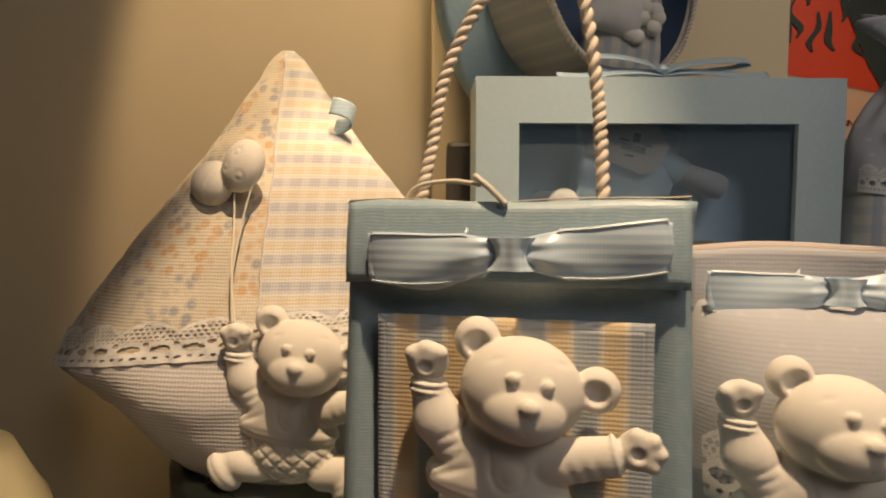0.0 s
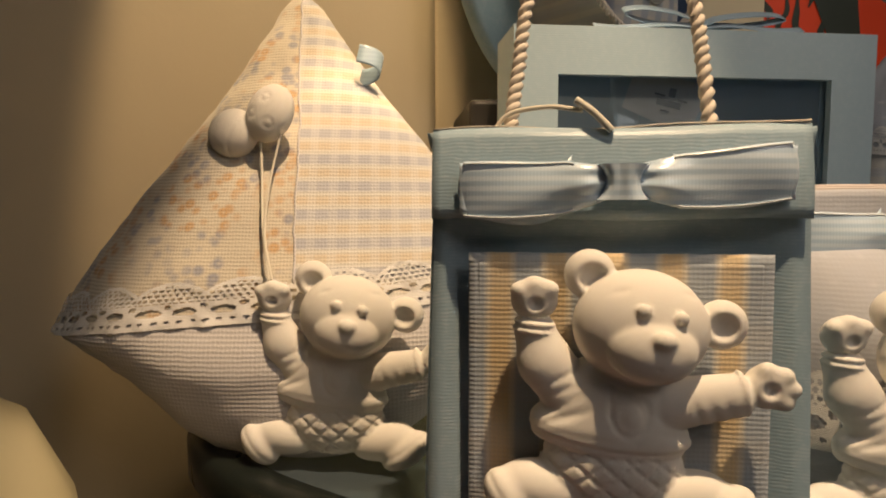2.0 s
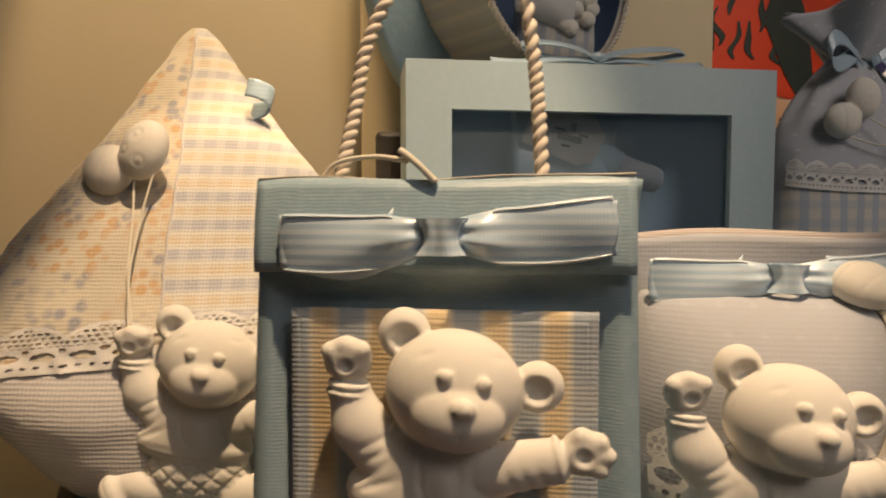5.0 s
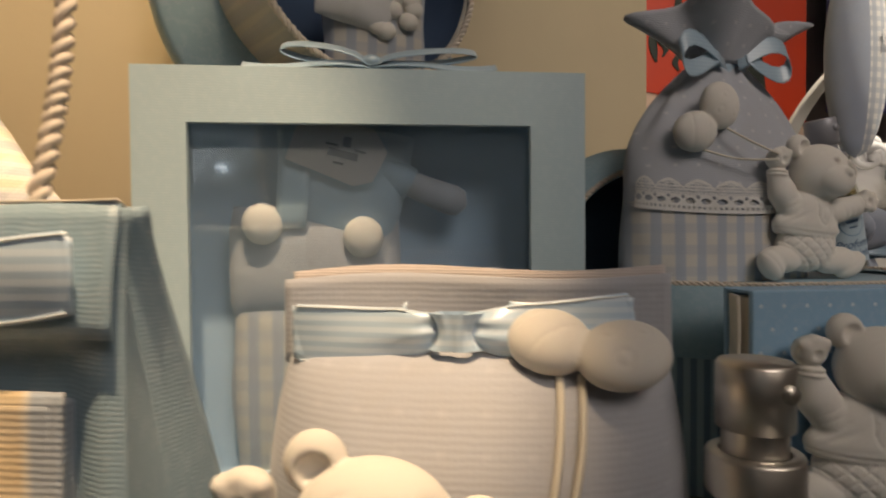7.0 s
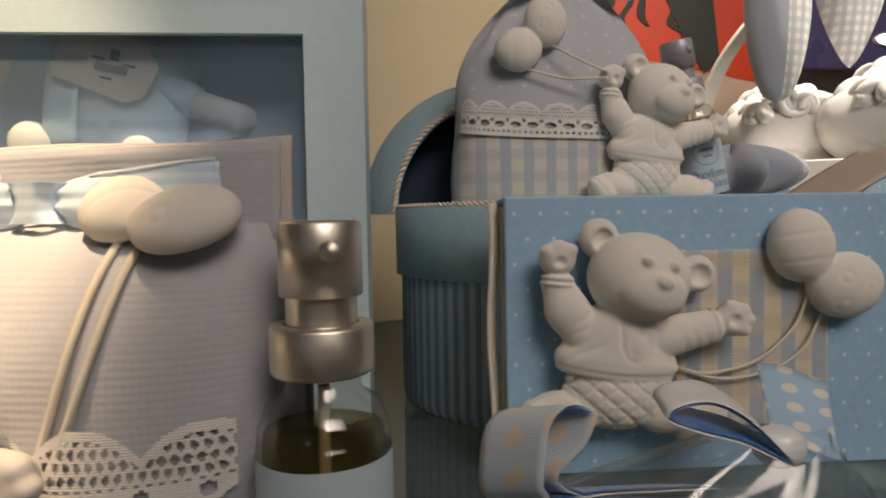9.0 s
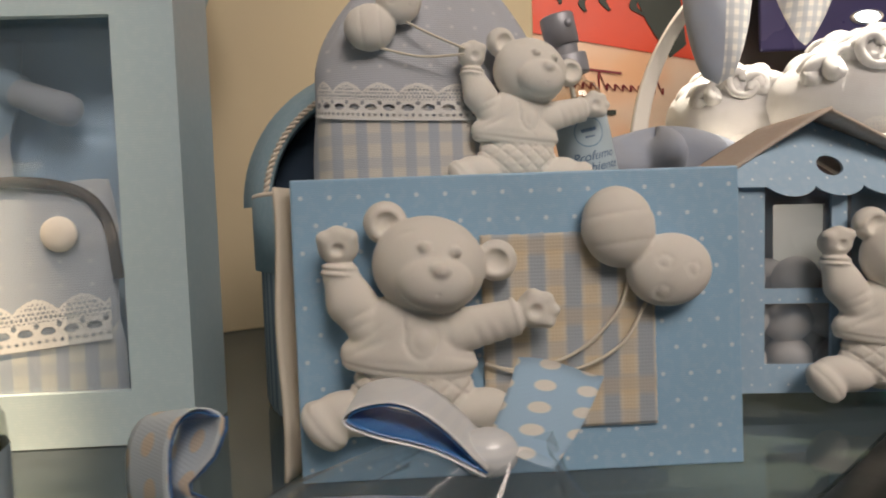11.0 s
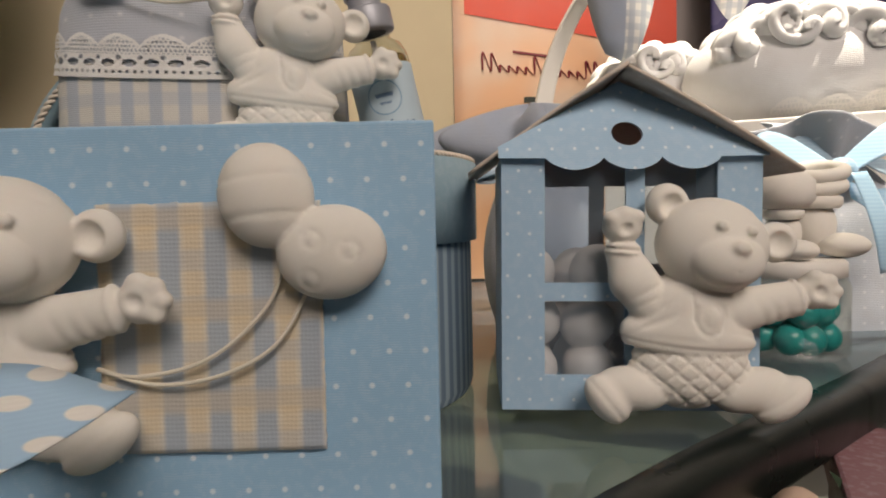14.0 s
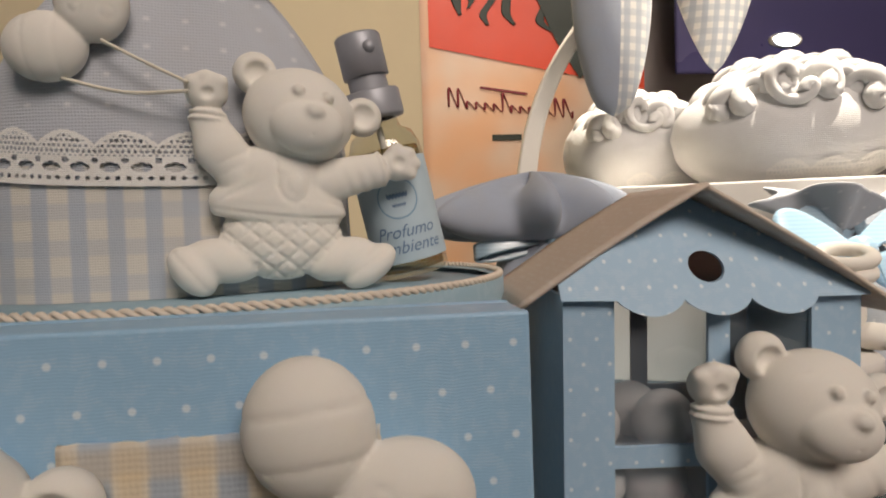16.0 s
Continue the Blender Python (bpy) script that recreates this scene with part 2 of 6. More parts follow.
def clear(name, colour, rough, share, haze=0.0):
    """Clear film or glass: mostly lets through, with a real gloss."""
    n = Nodes(name)
    t = n.tree.nodes
    see, gloss, mixer, edge = t.new("ShaderNodeBsdfTransparent"), t.new("ShaderNodeBsdfGlossy"), t.new("ShaderNodeMixShader"), t.new("ShaderNodeLayerWeight")
    see.inputs[0].default_value = (*colour, 1)
    gloss.inputs["Roughness"].default_value = rough
    rim = n.m("MULTIPLY", n.m("POWER", edge.outputs["Facing"], 4.0), 0.5)
    n.put(n.m("ADD", rim, share + 0.04), mixer.inputs[0])
    # haze: pale blue diffuse colour standing in for milky light mirrored off the surface
    if haze:
        mirrored_haze, veil = t.new("ShaderNodeBsdfDiffuse"), t.new("ShaderNodeMixShader")
        mirrored_haze.inputs[0].default_value = (0.50, 0.66, 0.82, 1)
        veil.inputs[0].default_value = haze
        n.tree.links.new(see.outputs[0], veil.inputs[1])
        n.tree.links.new(mirrored_haze.outputs[0], veil.inputs[2])
        n.tree.links.new(veil.outputs[0], mixer.inputs[1])
    else:
        n.tree.links.new(see.outputs[0], mixer.inputs[1])
    n.tree.links.new(gloss.outputs[0], mixer.inputs[2])
    n.tree.links.new(mixer.outputs[0], n.out.inputs[0])
    return n.mat


ACETATE = clear("acetate_film", (0.90, 0.93, 0.95), 0.05, 0.04, 0.07)
GLASS = clear("clear_glass", (0.90, 0.91, 0.88), 0.03, 0.07)
SHELF_GLASS = clear("shelf_glass", (0.74, 0.80, 0.76), 0.04, 0.05, 0.10)
CELLOPHANE = clear("cellophane", (0.93, 0.95, 0.96), 0.14, 0.05, 0.06)


# ---- shape helpers ----
def part(name, bm, material, parent, label="", smooth=True):
    """Links a bmesh as one mesh object under a thing or a part."""
    me = bpy.data.meshes.new(name)
    bm.to_mesh(me)
    bm.free()
    if smooth:
        me.shade_smooth()
    me.materials.append(material)
    ob = new(name, me)
    ob.parent = parent
    return tagged(ob, label)


def thing(name, m, label, category, group="", kind=""):
    ob = new(name)
    ob.empty_display_size = 0.01
    ob.matrix_world = m
    return tagged(ob, label, category, group, kind)


def solo(name, bm, material, m, label, category, group="", kind="", smooth=True):
    ob = part(name, bm, material, None, "", smooth)
    ob.matrix_world = m
    return tagged(ob, label, category, group, kind)


def block(x0, x1, y0, y1, z0, z1, bevel=0.0, segments=2):
    bm = bmesh.new()
    bmesh.ops.create_cube(bm, size=1.0)
    bmesh.ops.scale(bm, vec=(x1 - x0, y1 - y0, z1 - z0), verts=bm.verts)
    bmesh.ops.translate(bm, vec=((x0 + x1) / 2, (y0 + y1) / 2, (z0 + z1) / 2), verts=bm.verts)
    if bevel:
        bmesh.ops.bevel(bm, geom=bm.edges, offset=bevel, segments=segments, profile=0.5, affect="EDGES")
    return bm


def sheet(nu, nv, place, close_u=False, thick=0.0):
    """A grid surface place(u, v), u and v in 0..1; thick gives it a back and a rim."""
    bm = bmesh.new()
    cols = nu if close_u else nu + 1
    rows = [[bm.verts.new(place(i / nu, j / nv)) for i in range(cols)] for j in range(nv + 1)]
    for j in range(nv):
        for i in range(nu):
            k = (i + 1) % cols
            bm.faces.new((rows[j][i], rows[j][k], rows[j + 1][k], rows[j + 1][i]))
    if thick:
        bmesh.ops.recalc_face_normals(bm, faces=bm.faces)
        bmesh.ops.solidify(bm, geom=bm.faces, thickness=thick)
    return bm


def fill(bm, more):
    """Adds another bmesh to bm."""
    me = bpy.data.meshes.new("join")
    more.to_mesh(me)
    more.free()
    bm.from_mesh(me)
    bpy.data.meshes.remove(me)
    return bm


def lathe(profile, sides=40):
    """A turned body from (radius, height) pairs."""
    n = len(profile) - 1

    def place(u, v):
        r, z = profile[round(v * n)]
        return r * math.cos(2 * math.pi * u), r * math.sin(2 * math.pi * u), z
    bm = sheet(sides, n, place, close_u=True)
    bmesh.ops.remove_doubles(bm, verts=bm.verts, dist=1e-6)
    bmesh.ops.recalc_face_normals(bm, faces=bm.faces)
    return bm


def spline(points, n):
    """Catmull-Rom through points."""
    p = [Vector(q) for q in points]
    p = [2 * p[0] - p[1], *p, 2 * p[-1] - p[-2]]
    out = []
    for k in range(n + 1):
        s = k / n * (len(p) - 3)
        i = min(int(s), len(p) - 4)
        t = s - i
        a, b, c, d = p[i:i + 4]
        out.append(0.5 * (2 * b + (c - a) * t + (2 * a - 5 * b + 4 * c - d) * t * t + (3 * b - a - 3 * c + d) * t ** 3))
    return out


def tube(path, radius, sides=8, bm=None):
    """A round tube along a path of vectors; radius may be a function of 0..1."""
    bm = bm or bmesh.new()
    rings, side = [], None
    for k, p in enumerate(path):
        ahead = (path[min(k + 1, len(path) - 1)] - path[max(k - 1, 0)]).normalized()
        if side is None:
            side = ahead.orthogonal().normalized()
        side = (side - ahead * side.dot(ahead)).normalized()
        up = ahead.cross(side)
        r = radius(k / (len(path) - 1)) if callable(radius) else radius
        rings.append([bm.verts.new(p + r * (math.cos(a) * side + math.sin(a) * up)) for a in (2 * math.pi * i / sides for i in range(sides))])
    for a, b in zip(rings, rings[1:]):
        for i in range(sides):
            bm.faces.new((a[i], a[(i + 1) % sides], b[(i + 1) % sides], b[i]))
    bm.faces.new(rings[0][::-1])
    bm.faces.new(rings[-1])
    return bm


def rope(points, radius, turns_per_metre, strands=2, n=None, closed=False):
    """Strands twisted round each other along a path."""
    length = sum((Vector(b) - Vector(a)).length for a, b in zip(points, points[1:]))
    n = n or max(24, int(length * turns_per_metre * 9))
    path = spline(points, n)
    bm, side = bmesh.new(), None
    lines = [[] for _ in range(strands)]
    for k, p in enumerate(path):
        ahead = (path[min(k + 1, n)] - path[max(k - 1, 0)]).normalized()
        side = ahead.orthogonal().normalized() if side is None else (side - ahead * side.dot(ahead)).normalized()
        up = ahead.cross(side)
        for s in range(strands):
            a = 2 * math.pi * (turns_per_metre * length * k / n + s / strands)
            lines[s].append(p + radius * 0.5 * (math.cos(a) * side + math.sin(a) * up))
    for line in lines:
        tube(line, radius * 0.58, 6, bm)
    return bm


def ribbon(path, across, width, thick=0.0003, cup=0.0, wave=0.0):
    """A flat band along a path of vectors; across(s) gives the width's direction."""
    n = len(path) - 1

    def place(u, v):
        k = round(u * n)
        a = Vector(across(u)).normalized()
        ahead = (path[min(k + 1, n)] - path[max(k - 1, 0)]).normalized()
        w = width(u) if callable(width) else width
        return path[k] + a * (v - 0.5) * w + a.cross(ahead) * (cup * (1 - (2 * v - 1) ** 2) + wave * math.sin(v * 16))
    return sheet(n, 8, place, thick=thick)


def lace_strip(length, height, place, cell=0.00042, pitch=0.0085):
    """A lace band: a stitched foot, a row of leaf eyelets and a netted, scalloped upper edge, laid on place(s, z)."""
    bm = bmesh.new()
    ni, nj = int(length / cell), int(height / cell)
    grid = {}

    def hole(s, z, every, shift, level, rx, rz):
        u = (s / every + shift) % 1.0 - 0.5
        return (u * every / rx) ** 2 + ((z - level) / rz) ** 2 < 1
    for j in range(nj):
        for i in range(ni):
            s, z = (i + 0.5) * cell, (j + 0.5) * cell
            top = height * (0.74 + 0.25 * abs(math.sin(math.pi * s / (2 * pitch))) ** 0.8)
            leaf = hole(s, z, pitch, 0.0, 0.34 * height, 0.33 * pitch, 0.085 * height)
            pearl = hole(s, z, pitch, 0.5, 0.46 * height, 0.12 * pitch, 0.055 * height)
            foot = hole(s, z, pitch / 3, 0.25, 0.14 * height, 0.085 * pitch, 0.035 * height)
            net = height / 10.5
            fan = 0.53 * height < z < top - 0.08 * height and hole(s + (net / 2 if int(z / net) % 2 else 0), z % net, net, 0.0, net / 2, net * 0.34, net * 0.36)
            if z < top and not (leaf or pearl or foot or fan):
                quad = []
                for di, dj in ((0, 0), (1, 0), (1, 1), (0, 1)):
                    key = (i + di, j + dj)
                    if key not in grid:
                        grid[key] = bm.verts.new(place(key[0] * cell, key[1] * cell))
                    quad.append(grid[key])
                bm.faces.new(quad)
    return bm


# ---- carved plaster shapes ----
def carve(field, lo, hi, step):
    """Surface nets: the zero surface of field(x, d, z) as a mesh."""
    axes = [np.arange(a, b + step, step) for a, b in zip(lo, hi)]
    g = np.meshgrid(*axes, indexing="ij")
    f = field(*g)
    inside = f < 0
    corner = [inside[a:f.shape[0] - 1 + a, b:f.shape[1] - 1 + b, c:f.shape[2] - 1 + c] for a in (0, 1) for b in (0, 1) for c in (0, 1)]
    count = sum(c.astype(int) for c in corner)
    cells = np.argwhere((count > 0) & (count < 8))
    index = -np.ones(corner[0].shape, int)
    index[tuple(cells.T)] = np.arange(len(cells))
    total, weight = np.zeros((len(cells), 3)), np.zeros(len(cells))
    offs = [np.array((a, b, c)) for a in (0, 1) for b in (0, 1) for c in (0, 1)]
    for p in range(8):
        for q in range(p + 1, 8):
            if np.abs(offs[p] - offs[q]).sum() != 1:
                continue
            fa, fb = f[tuple((cells + offs[p]).T)], f[tuple((cells + offs[q]).T)]
            cut = (fa < 0) != (fb < 0)
            t = np.where(cut, fa / np.where(cut, fa - fb, 1), 0)
            total += np.where(cut[:, None], offs[p] + t[:, None] * (offs[q] - offs[p]), 0)
            weight += cut
    verts = np.array(lo) + (cells + total / weight[:, None]) * step
    faces = []
    for axis in range(3):
        u, v = [k for k in range(3) if k != axis]
        a = np.take(inside, range(f.shape[axis] - 1), axis)
        b = np.take(inside, range(1, f.shape[axis]), axis)
        for e in np.argwhere(a != b):
            if e[u] == 0 or e[v] == 0 or e[u] >= f.shape[u] - 1 or e[v] >= f.shape[v] - 1:
                continue
            quad = []
            for du, dv in ((0, 0), (1, 0), (1, 1), (0, 1)):
                c = e.copy()
                c[u] -= du
                c[v] -= dv
                quad.append(index[tuple(c)])
            if a[tuple(e)] == (axis == 1):
                quad.reverse()
            faces.append(quad)
    me = bpy.data.meshes.new("carved")
    me.from_pydata([(x, -d, z) for x, d, z in verts], [], faces)
    bm = bmesh.new()
    bm.from_mesh(me)
    bpy.data.meshes.remove(me)
    bmesh.ops.smooth_vert(bm, verts=bm.verts, factor=0.45, use_axis_x=True, use_axis_y=True, use_axis_z=True)
    bmesh.ops.recalc_face_normals(bm, faces=bm.faces)
    out = bpy.data.meshes.new("carved")
    bm.to_mesh(out)
    bm.free()
    out.shade_smooth()
    return out


def blend(a, b, k):
    h = np.clip(0.5 + 0.5 * (b - a) / k, 0, 1)
    return b * (1 - h) + a * h - k * h * (1 - h)


def egg(x, d, z, c, r, turn=0.0):
    px, pd, pz = x - c[0], d - c[1], z - c[2]
    co, si = math.cos(radians(turn)), math.sin(radians(turn))
    px, pz = px * co + pz * si, pz * co - px * si
    k0 = np.sqrt((px / r[0]) ** 2 + (pd / r[1]) ** 2 + (pz / r[2]) ** 2) + 1e-9
    k1 = np.sqrt((px / r[0] ** 2) ** 2 + (pd / r[1] ** 2) ** 2 + (pz / r[2] ** 2) ** 2) + 1e-9
    return k0 * (k0 - 1) / k1


def limb(x, d, z, a, b, ra, rb):
    a, b = np.array(a), np.array(b)
    ab = b - a
    t = np.clip(((x - a[0]) * ab[0] + (d - a[1]) * ab[1] + (z - a[2]) * ab[2]) / ab.dot(ab), 0, 1)
    return np.sqrt((x - a[0] - t * ab[0]) ** 2 + (d - a[1] - t * ab[1]) ** 2 + (z - a[2] - t * ab[2]) ** 2) - (ra + (rb - ra) * t)


def cut(f, hole, k=0.015):
    return -blend(-f, hole, k)


def groove(dist, width):
    return np.exp(-(dist / width) ** 2)


def bear_field(x, d, z):
    d = d / 0.78
    E = lambda c, r, turn=0.0: egg(x, d, z, c, r, turn)
    # padded trousers with a quilted weave
    f = E((-0.025, 0.108, 0.235), (0.254, 0.152, 0.182))
    weave = np.minimum(np.abs(((x + z * 1.15) / 0.098) % 1 - 0.5), np.abs(((x - z * 1.15 + 0.03) / 0.098) % 1 - 0.5))
    f = f + 0.012 * groove(weave, 0.10) * (np.abs(x + 0.025) < 0.25) * (z > 0.07)
    # legs, each with a round foot and its sole
    for knee, kr, kt, foot, fr, ft in (((-0.270, 0.125, 0.145), (0.160, 0.118, 0.092), -10, (-0.385, 0.165, 0.108), (0.118, 0.100, 0.076), -52),
                                       ((0.225, 0.125, 0.130), (0.160, 0.118, 0.092), 14, (0.340, 0.165, 0.096), (0.135, 0.105, 0.076), 34)):
        co, si = math.cos(radians(ft)), math.sin(radians(ft))
        off = (z - foot[2]) * co - (x - foot[0]) * si
        pad = E(foot, fr, ft) + 0.007 * groove(off - 0.020 * (1 if ft > 0 else -0.2), 0.010) * (d > 0.18)
        f = blend(f, blend(E(knee, kr, kt), pad, 0.022), 0.010)
    # loose jersey, cut off sharply at the rolled hem
    hem = 0.288 - 0.10 * x + 0.20 * x * x
    shirt = blend(E((-0.030, 0.118, 0.475), (0.215, 0.150, 0.165)), E((-0.035, 0.118, 0.365), (0.288, 0.156, 0.125), -6), 0.05)
    shirt = shirt + 0.008 * groove(z - hem - 0.030, 0.007) + 0.004 * groove(z - hem - 0.068 - 0.05 * x, 0.014) * (x < 0.05)
    for ax, az, slope in ((-0.235, 0.455, 0.62), (-0.205, 0.425, 0.42), (0.20, 0.405, -0.45), (0.215, 0.36, -0.25)):
        shirt = shirt + 0.010 * groove(z - az - slope * (x - ax), 0.012) * groove(x - ax, 0.075)
    f = np.minimum(f, np.maximum(shirt, hem - z))
    # raised arm with a full sleeve
    arm = blend(limb(x, d, z, (-0.185, 0.130, 0.505), (-0.262, 0.135, 0.605), 0.098, 0.096), limb(x, d, z, (-0.262, 0.135, 0.605), (-0.300, 0.130, 0.715), 0.092, 0.074), 0.03)
    for az in (0.515, 0.562):
        arm = arm + 0.007 * groove(z - az - 0.45 * (x + 0.22), 0.011) * groove(x + 0.20, 0.09)
    f = blend(f, arm, 0.012)
    f = np.minimum(f, E((-0.303, 0.132, 0.722), (0.080, 0.088, 0.017), -6))
    f = np.minimum(f, E((-0.301, 0.132, 0.748), (0.077, 0.084, 0.018), -6))
    paw = E((-0.303, 0.135, 0.832), (0.084, 0.086, 0.076))
    for tx, tz, r in ((-0.352, 0.868, 0.036), (-0.302, 0.888, 0.037), (-0.252, 0.872, 0.035)):
        paw = blend(paw, E((tx, 0.176, tz), (r, 0.042, 0.031)), 0.022)
    paw = cut(paw, E((-0.298, 0.245, 0.818), (0.036, 0.055, 0.034)), 0.010)
    f = np.minimum(f, paw)
    # arm held out to the side
    arm = limb(x, d, z, (0.165, 0.140, 0.468), (0.375, 0.160, 0.512), 0.094, 0.078)
    for ax in (0.235, 0.290, 0.345):
        arm = arm + 0.006 * groove(x - ax + 0.45 * (z - 0.49), 0.013) * groove(z - 0.44, 0.07)
    f = blend(f, arm, 0.012)
    f = np.minimum(f, E((0.405, 0.160, 0.522), (0.022, 0.082, 0.082), 12))
    paw = E((0.482, 0.150, 0.545), (0.074, 0.084, 0.076))
    for tx, tz in ((0.478, 0.606), (0.532, 0.590), (0.556, 0.545), (0.535, 0.500)):
        paw = blend(paw, E((tx, 0.180, tz), (0.033, 0.042, 0.030), 0), 0.020)
    paw = cut(paw, E((0.482, 0.250, 0.545), (0.036, 0.050, 0.034)), 0.010)
    f = np.minimum(f, paw)
    # collar slit with its tongue
    f = np.minimum(f, E((0.022, 0.238, 0.448), (0.047, 0.040, 0.060)))
    f = f + 0.009 * groove(np.hypot((x - 0.022) / 0.062, (z - 0.455) / 0.078) - 1, 0.14) * (z < 0.50) * (d > 0.15)
    f = f + 0.008 * groove(x + 0.045, 0.007) * (z < 0.55) * (z > 0.43) * (d > 0.15)
    # head
    head = E((0.061, 0.155, 0.742), (0.231, 0.205, 0.203), -9)
    for c, r, dx, dz in (((-0.110, 0.120, 0.922), 0.090, 0.010, -0.012), ((0.338, 0.120, 0.752), 0.087, -0.004, -0.004)):
        ear = cut(E(c, (r, 0.082, r)), E((c[0] + dx, c[1] + 0.092, c[2] + dz), (r * 0.66, 0.066, r * 0.66)), 0.012)
        head = blend(head, ear, 0.006)
    head = head + 0.006 * groove(np.hypot(x + 0.020, (z - 0.880 - 0.3 * (x + 0.020)) * 3), 0.026) + 0.006 * groove(np.hypot(x - 0.215, (z - 0.862 + 0.4 * (x - 0.215)) * 3), 0.026)
    muzzle = blend(E((0.078, 0.290, 0.688), (0.152, 0.116, 0.114), -8), E((0.104, 0.394, 0.734), (0.038, 0.034, 0.031), -8), 0.016)
    muzzle = cut(muzzle, E((0.090, 0.408, 0.640), (0.010, 0.020, 0.008)), 0.005)
    head = blend(head, muzzle, 0.005)
    for c in ((0.046, 0.348, 0.824), (0.165, 0.336, 0.800)):
        head = np.minimum(head, E(c, (0.025, 0.024, 0.024)))
    f = np.minimum(f, head)
    return np.maximum(f, -d)


def balloons_field(x, d, z):
    a = egg(x, d, z, (0, 0.10, 0), (0.43, 0.30, 0.48), 12)
    for off in (-0.17, 0.17):
        a = a + 0.016 * groove(z - off - 0.10 * x + 0.16 * x * x, 0.02)
    b = egg(x, d, z, (0.58, 0.12, -0.52), (0.50, 0.28, 0.43), 8)
    for c in ((0.45, -0.40), (0.78, -0.50), (0.42, -0.75)):
        b = b + 0.016 * groove(np.hypot(x - c[0], z - c[1]) - 0.075, 0.02)
    return np.maximum(np.minimum(a, b), -d - 0.02)


BEAR_MESH = carve(bear_field, (-0.53, -0.02, -0.03), (0.64, 0.38, 1.05), 0.0085)
BALLOONS_MESH = carve(balloons_field, (-0.5, -0.05, -1.05), (1.15, 0.48, 0.56), 0.028)
for carved in (BEAR_MESH, BALLOONS_MESH):
    carved.materials.append(PLASTER)


def bear(m, height, label):
    ob = new("bear_figurine", BEAR_MESH)
    ob.matrix_world = m @ Matrix.Scale(height, 4)
    return tagged(ob, label, "figurine", "plaster teddy bears")


def balloons(m, size, label):
    ob = new("balloon_ornament", BALLOONS_MESH)
    ob.matrix_world = m @ Matrix.Scale(size, 4)
    return tagged(ob, label, "ornament", "plaster balloon pairs")


def string(points, label, m=Matrix(), radius=0.00055):
    return solo("string", tube(spline(points, 40), radius, 6), STRING, m, label, "string")


# ---- setting ----
EDGE = spline([(-0.124, 0.62, 0), (-0.124, 0.40, 0), (-0.119, 0.305, 0), (-0.100, 0.262, 0), (-0.058, 0.222, 0), (0.05, 0.150, 0), (0.17, 0.125, 0), (0.29, 0.160, 0), (0.39, 0.236, 0), (0.46, 0.296, 0), (0.53, 0.352, 0), (0.63, 0.435, 0), (1.3, 1.0, 0)], 90)


def shelf():
    bm = bmesh.new()
    top = [bm.verts.new((p.x, p.y, 0)) for p in EDGE] + [bm.verts.new(q) for q in ((1.3, 1.6, 0), (-0.124, 1.6, 0))]
    face = bm.faces.new(top)
    if face.normal.z < 0:
        face.normal_flip()
    body = bmesh.ops.extrude_face_region(bm, geom=[face])
    bmesh.ops.translate(bm, vec=(0, 0, -0.008), verts=[v for v in body["geom"] if isinstance(v, bmesh.types.BMVert)])
    bmesh.ops.recalc_face_normals(bm, faces=bm.faces)
    solo("shelf", bm, SHELF_GLASS, Matrix(), "greenish clear glass display shelf with a curved front", "shelf", kind="structure", smooth=False)

    def rim(u, v):
        p = EDGE[round(u * 90)]
        q = EDGE[min(round(u * 90) + 1, 90)] - EDGE[max(round(u * 90) - 1, 0)]
        out = Vector((q.y, -q.x, 0)).normalized()
        a = 2 * math.pi * v
        return p + out * (0.0080 + 0.0080 * max(-1, min(1, 1.3 * math.cos(a)))) + Vector((0, 0, -0.0085 + 0.0105 * max(-1, min(1, 1.3 * math.sin(a)))))
    solo("shelf_trim", sheet(90, 12, rim), DARK_METAL, Matrix(), "glossy black edge trim of the display shelf", "trim", kind="structure")


shelf()


def wall_piece(name, a, b, z0, z1, label, material=None, thick=0.03):
    """An upright wall from a to b in plan."""
    a, b = Vector((*a, 0)), Vector((*b, 0))
    length = (b - a).length
    yaw = math.degrees(math.atan2(b.y - a.y, b.x - a.x))
    return solo(name, block(0, length, 0, thick, z0, z1, 0.002), material or WALL_PAINT, pose(a.x, a.y, 0, 0, 0, yaw), label, "wall", kind="structure", smooth=False)


def curved_wall():
    """The cream niche wall: it comes in from the side, turns a soft corner, then runs off behind."""
    line = spline([(-0.62, -0.10, 0), (-0.46, 0.12, 0), (-0.34, 0.26, 0), (-0.22, 0.345, 0), (-0.12, 0.385, 0), (-0.045, 0.405, 0), (-0.022, 0.413, 0), (-0.012, 0.425, 0), (-0.008, 0.46, 0)], 90)

    def place(u, v):
        p = line[round(u * 90)]
        return p.x, p.y, -0.9 + 2.2 * v
    return solo("wall_west", sheet(90, 2, place, thick=-0.012), WALL_PAINT, Matrix(), "cream painted curved side wall of the niche", "wall", kind="structure")


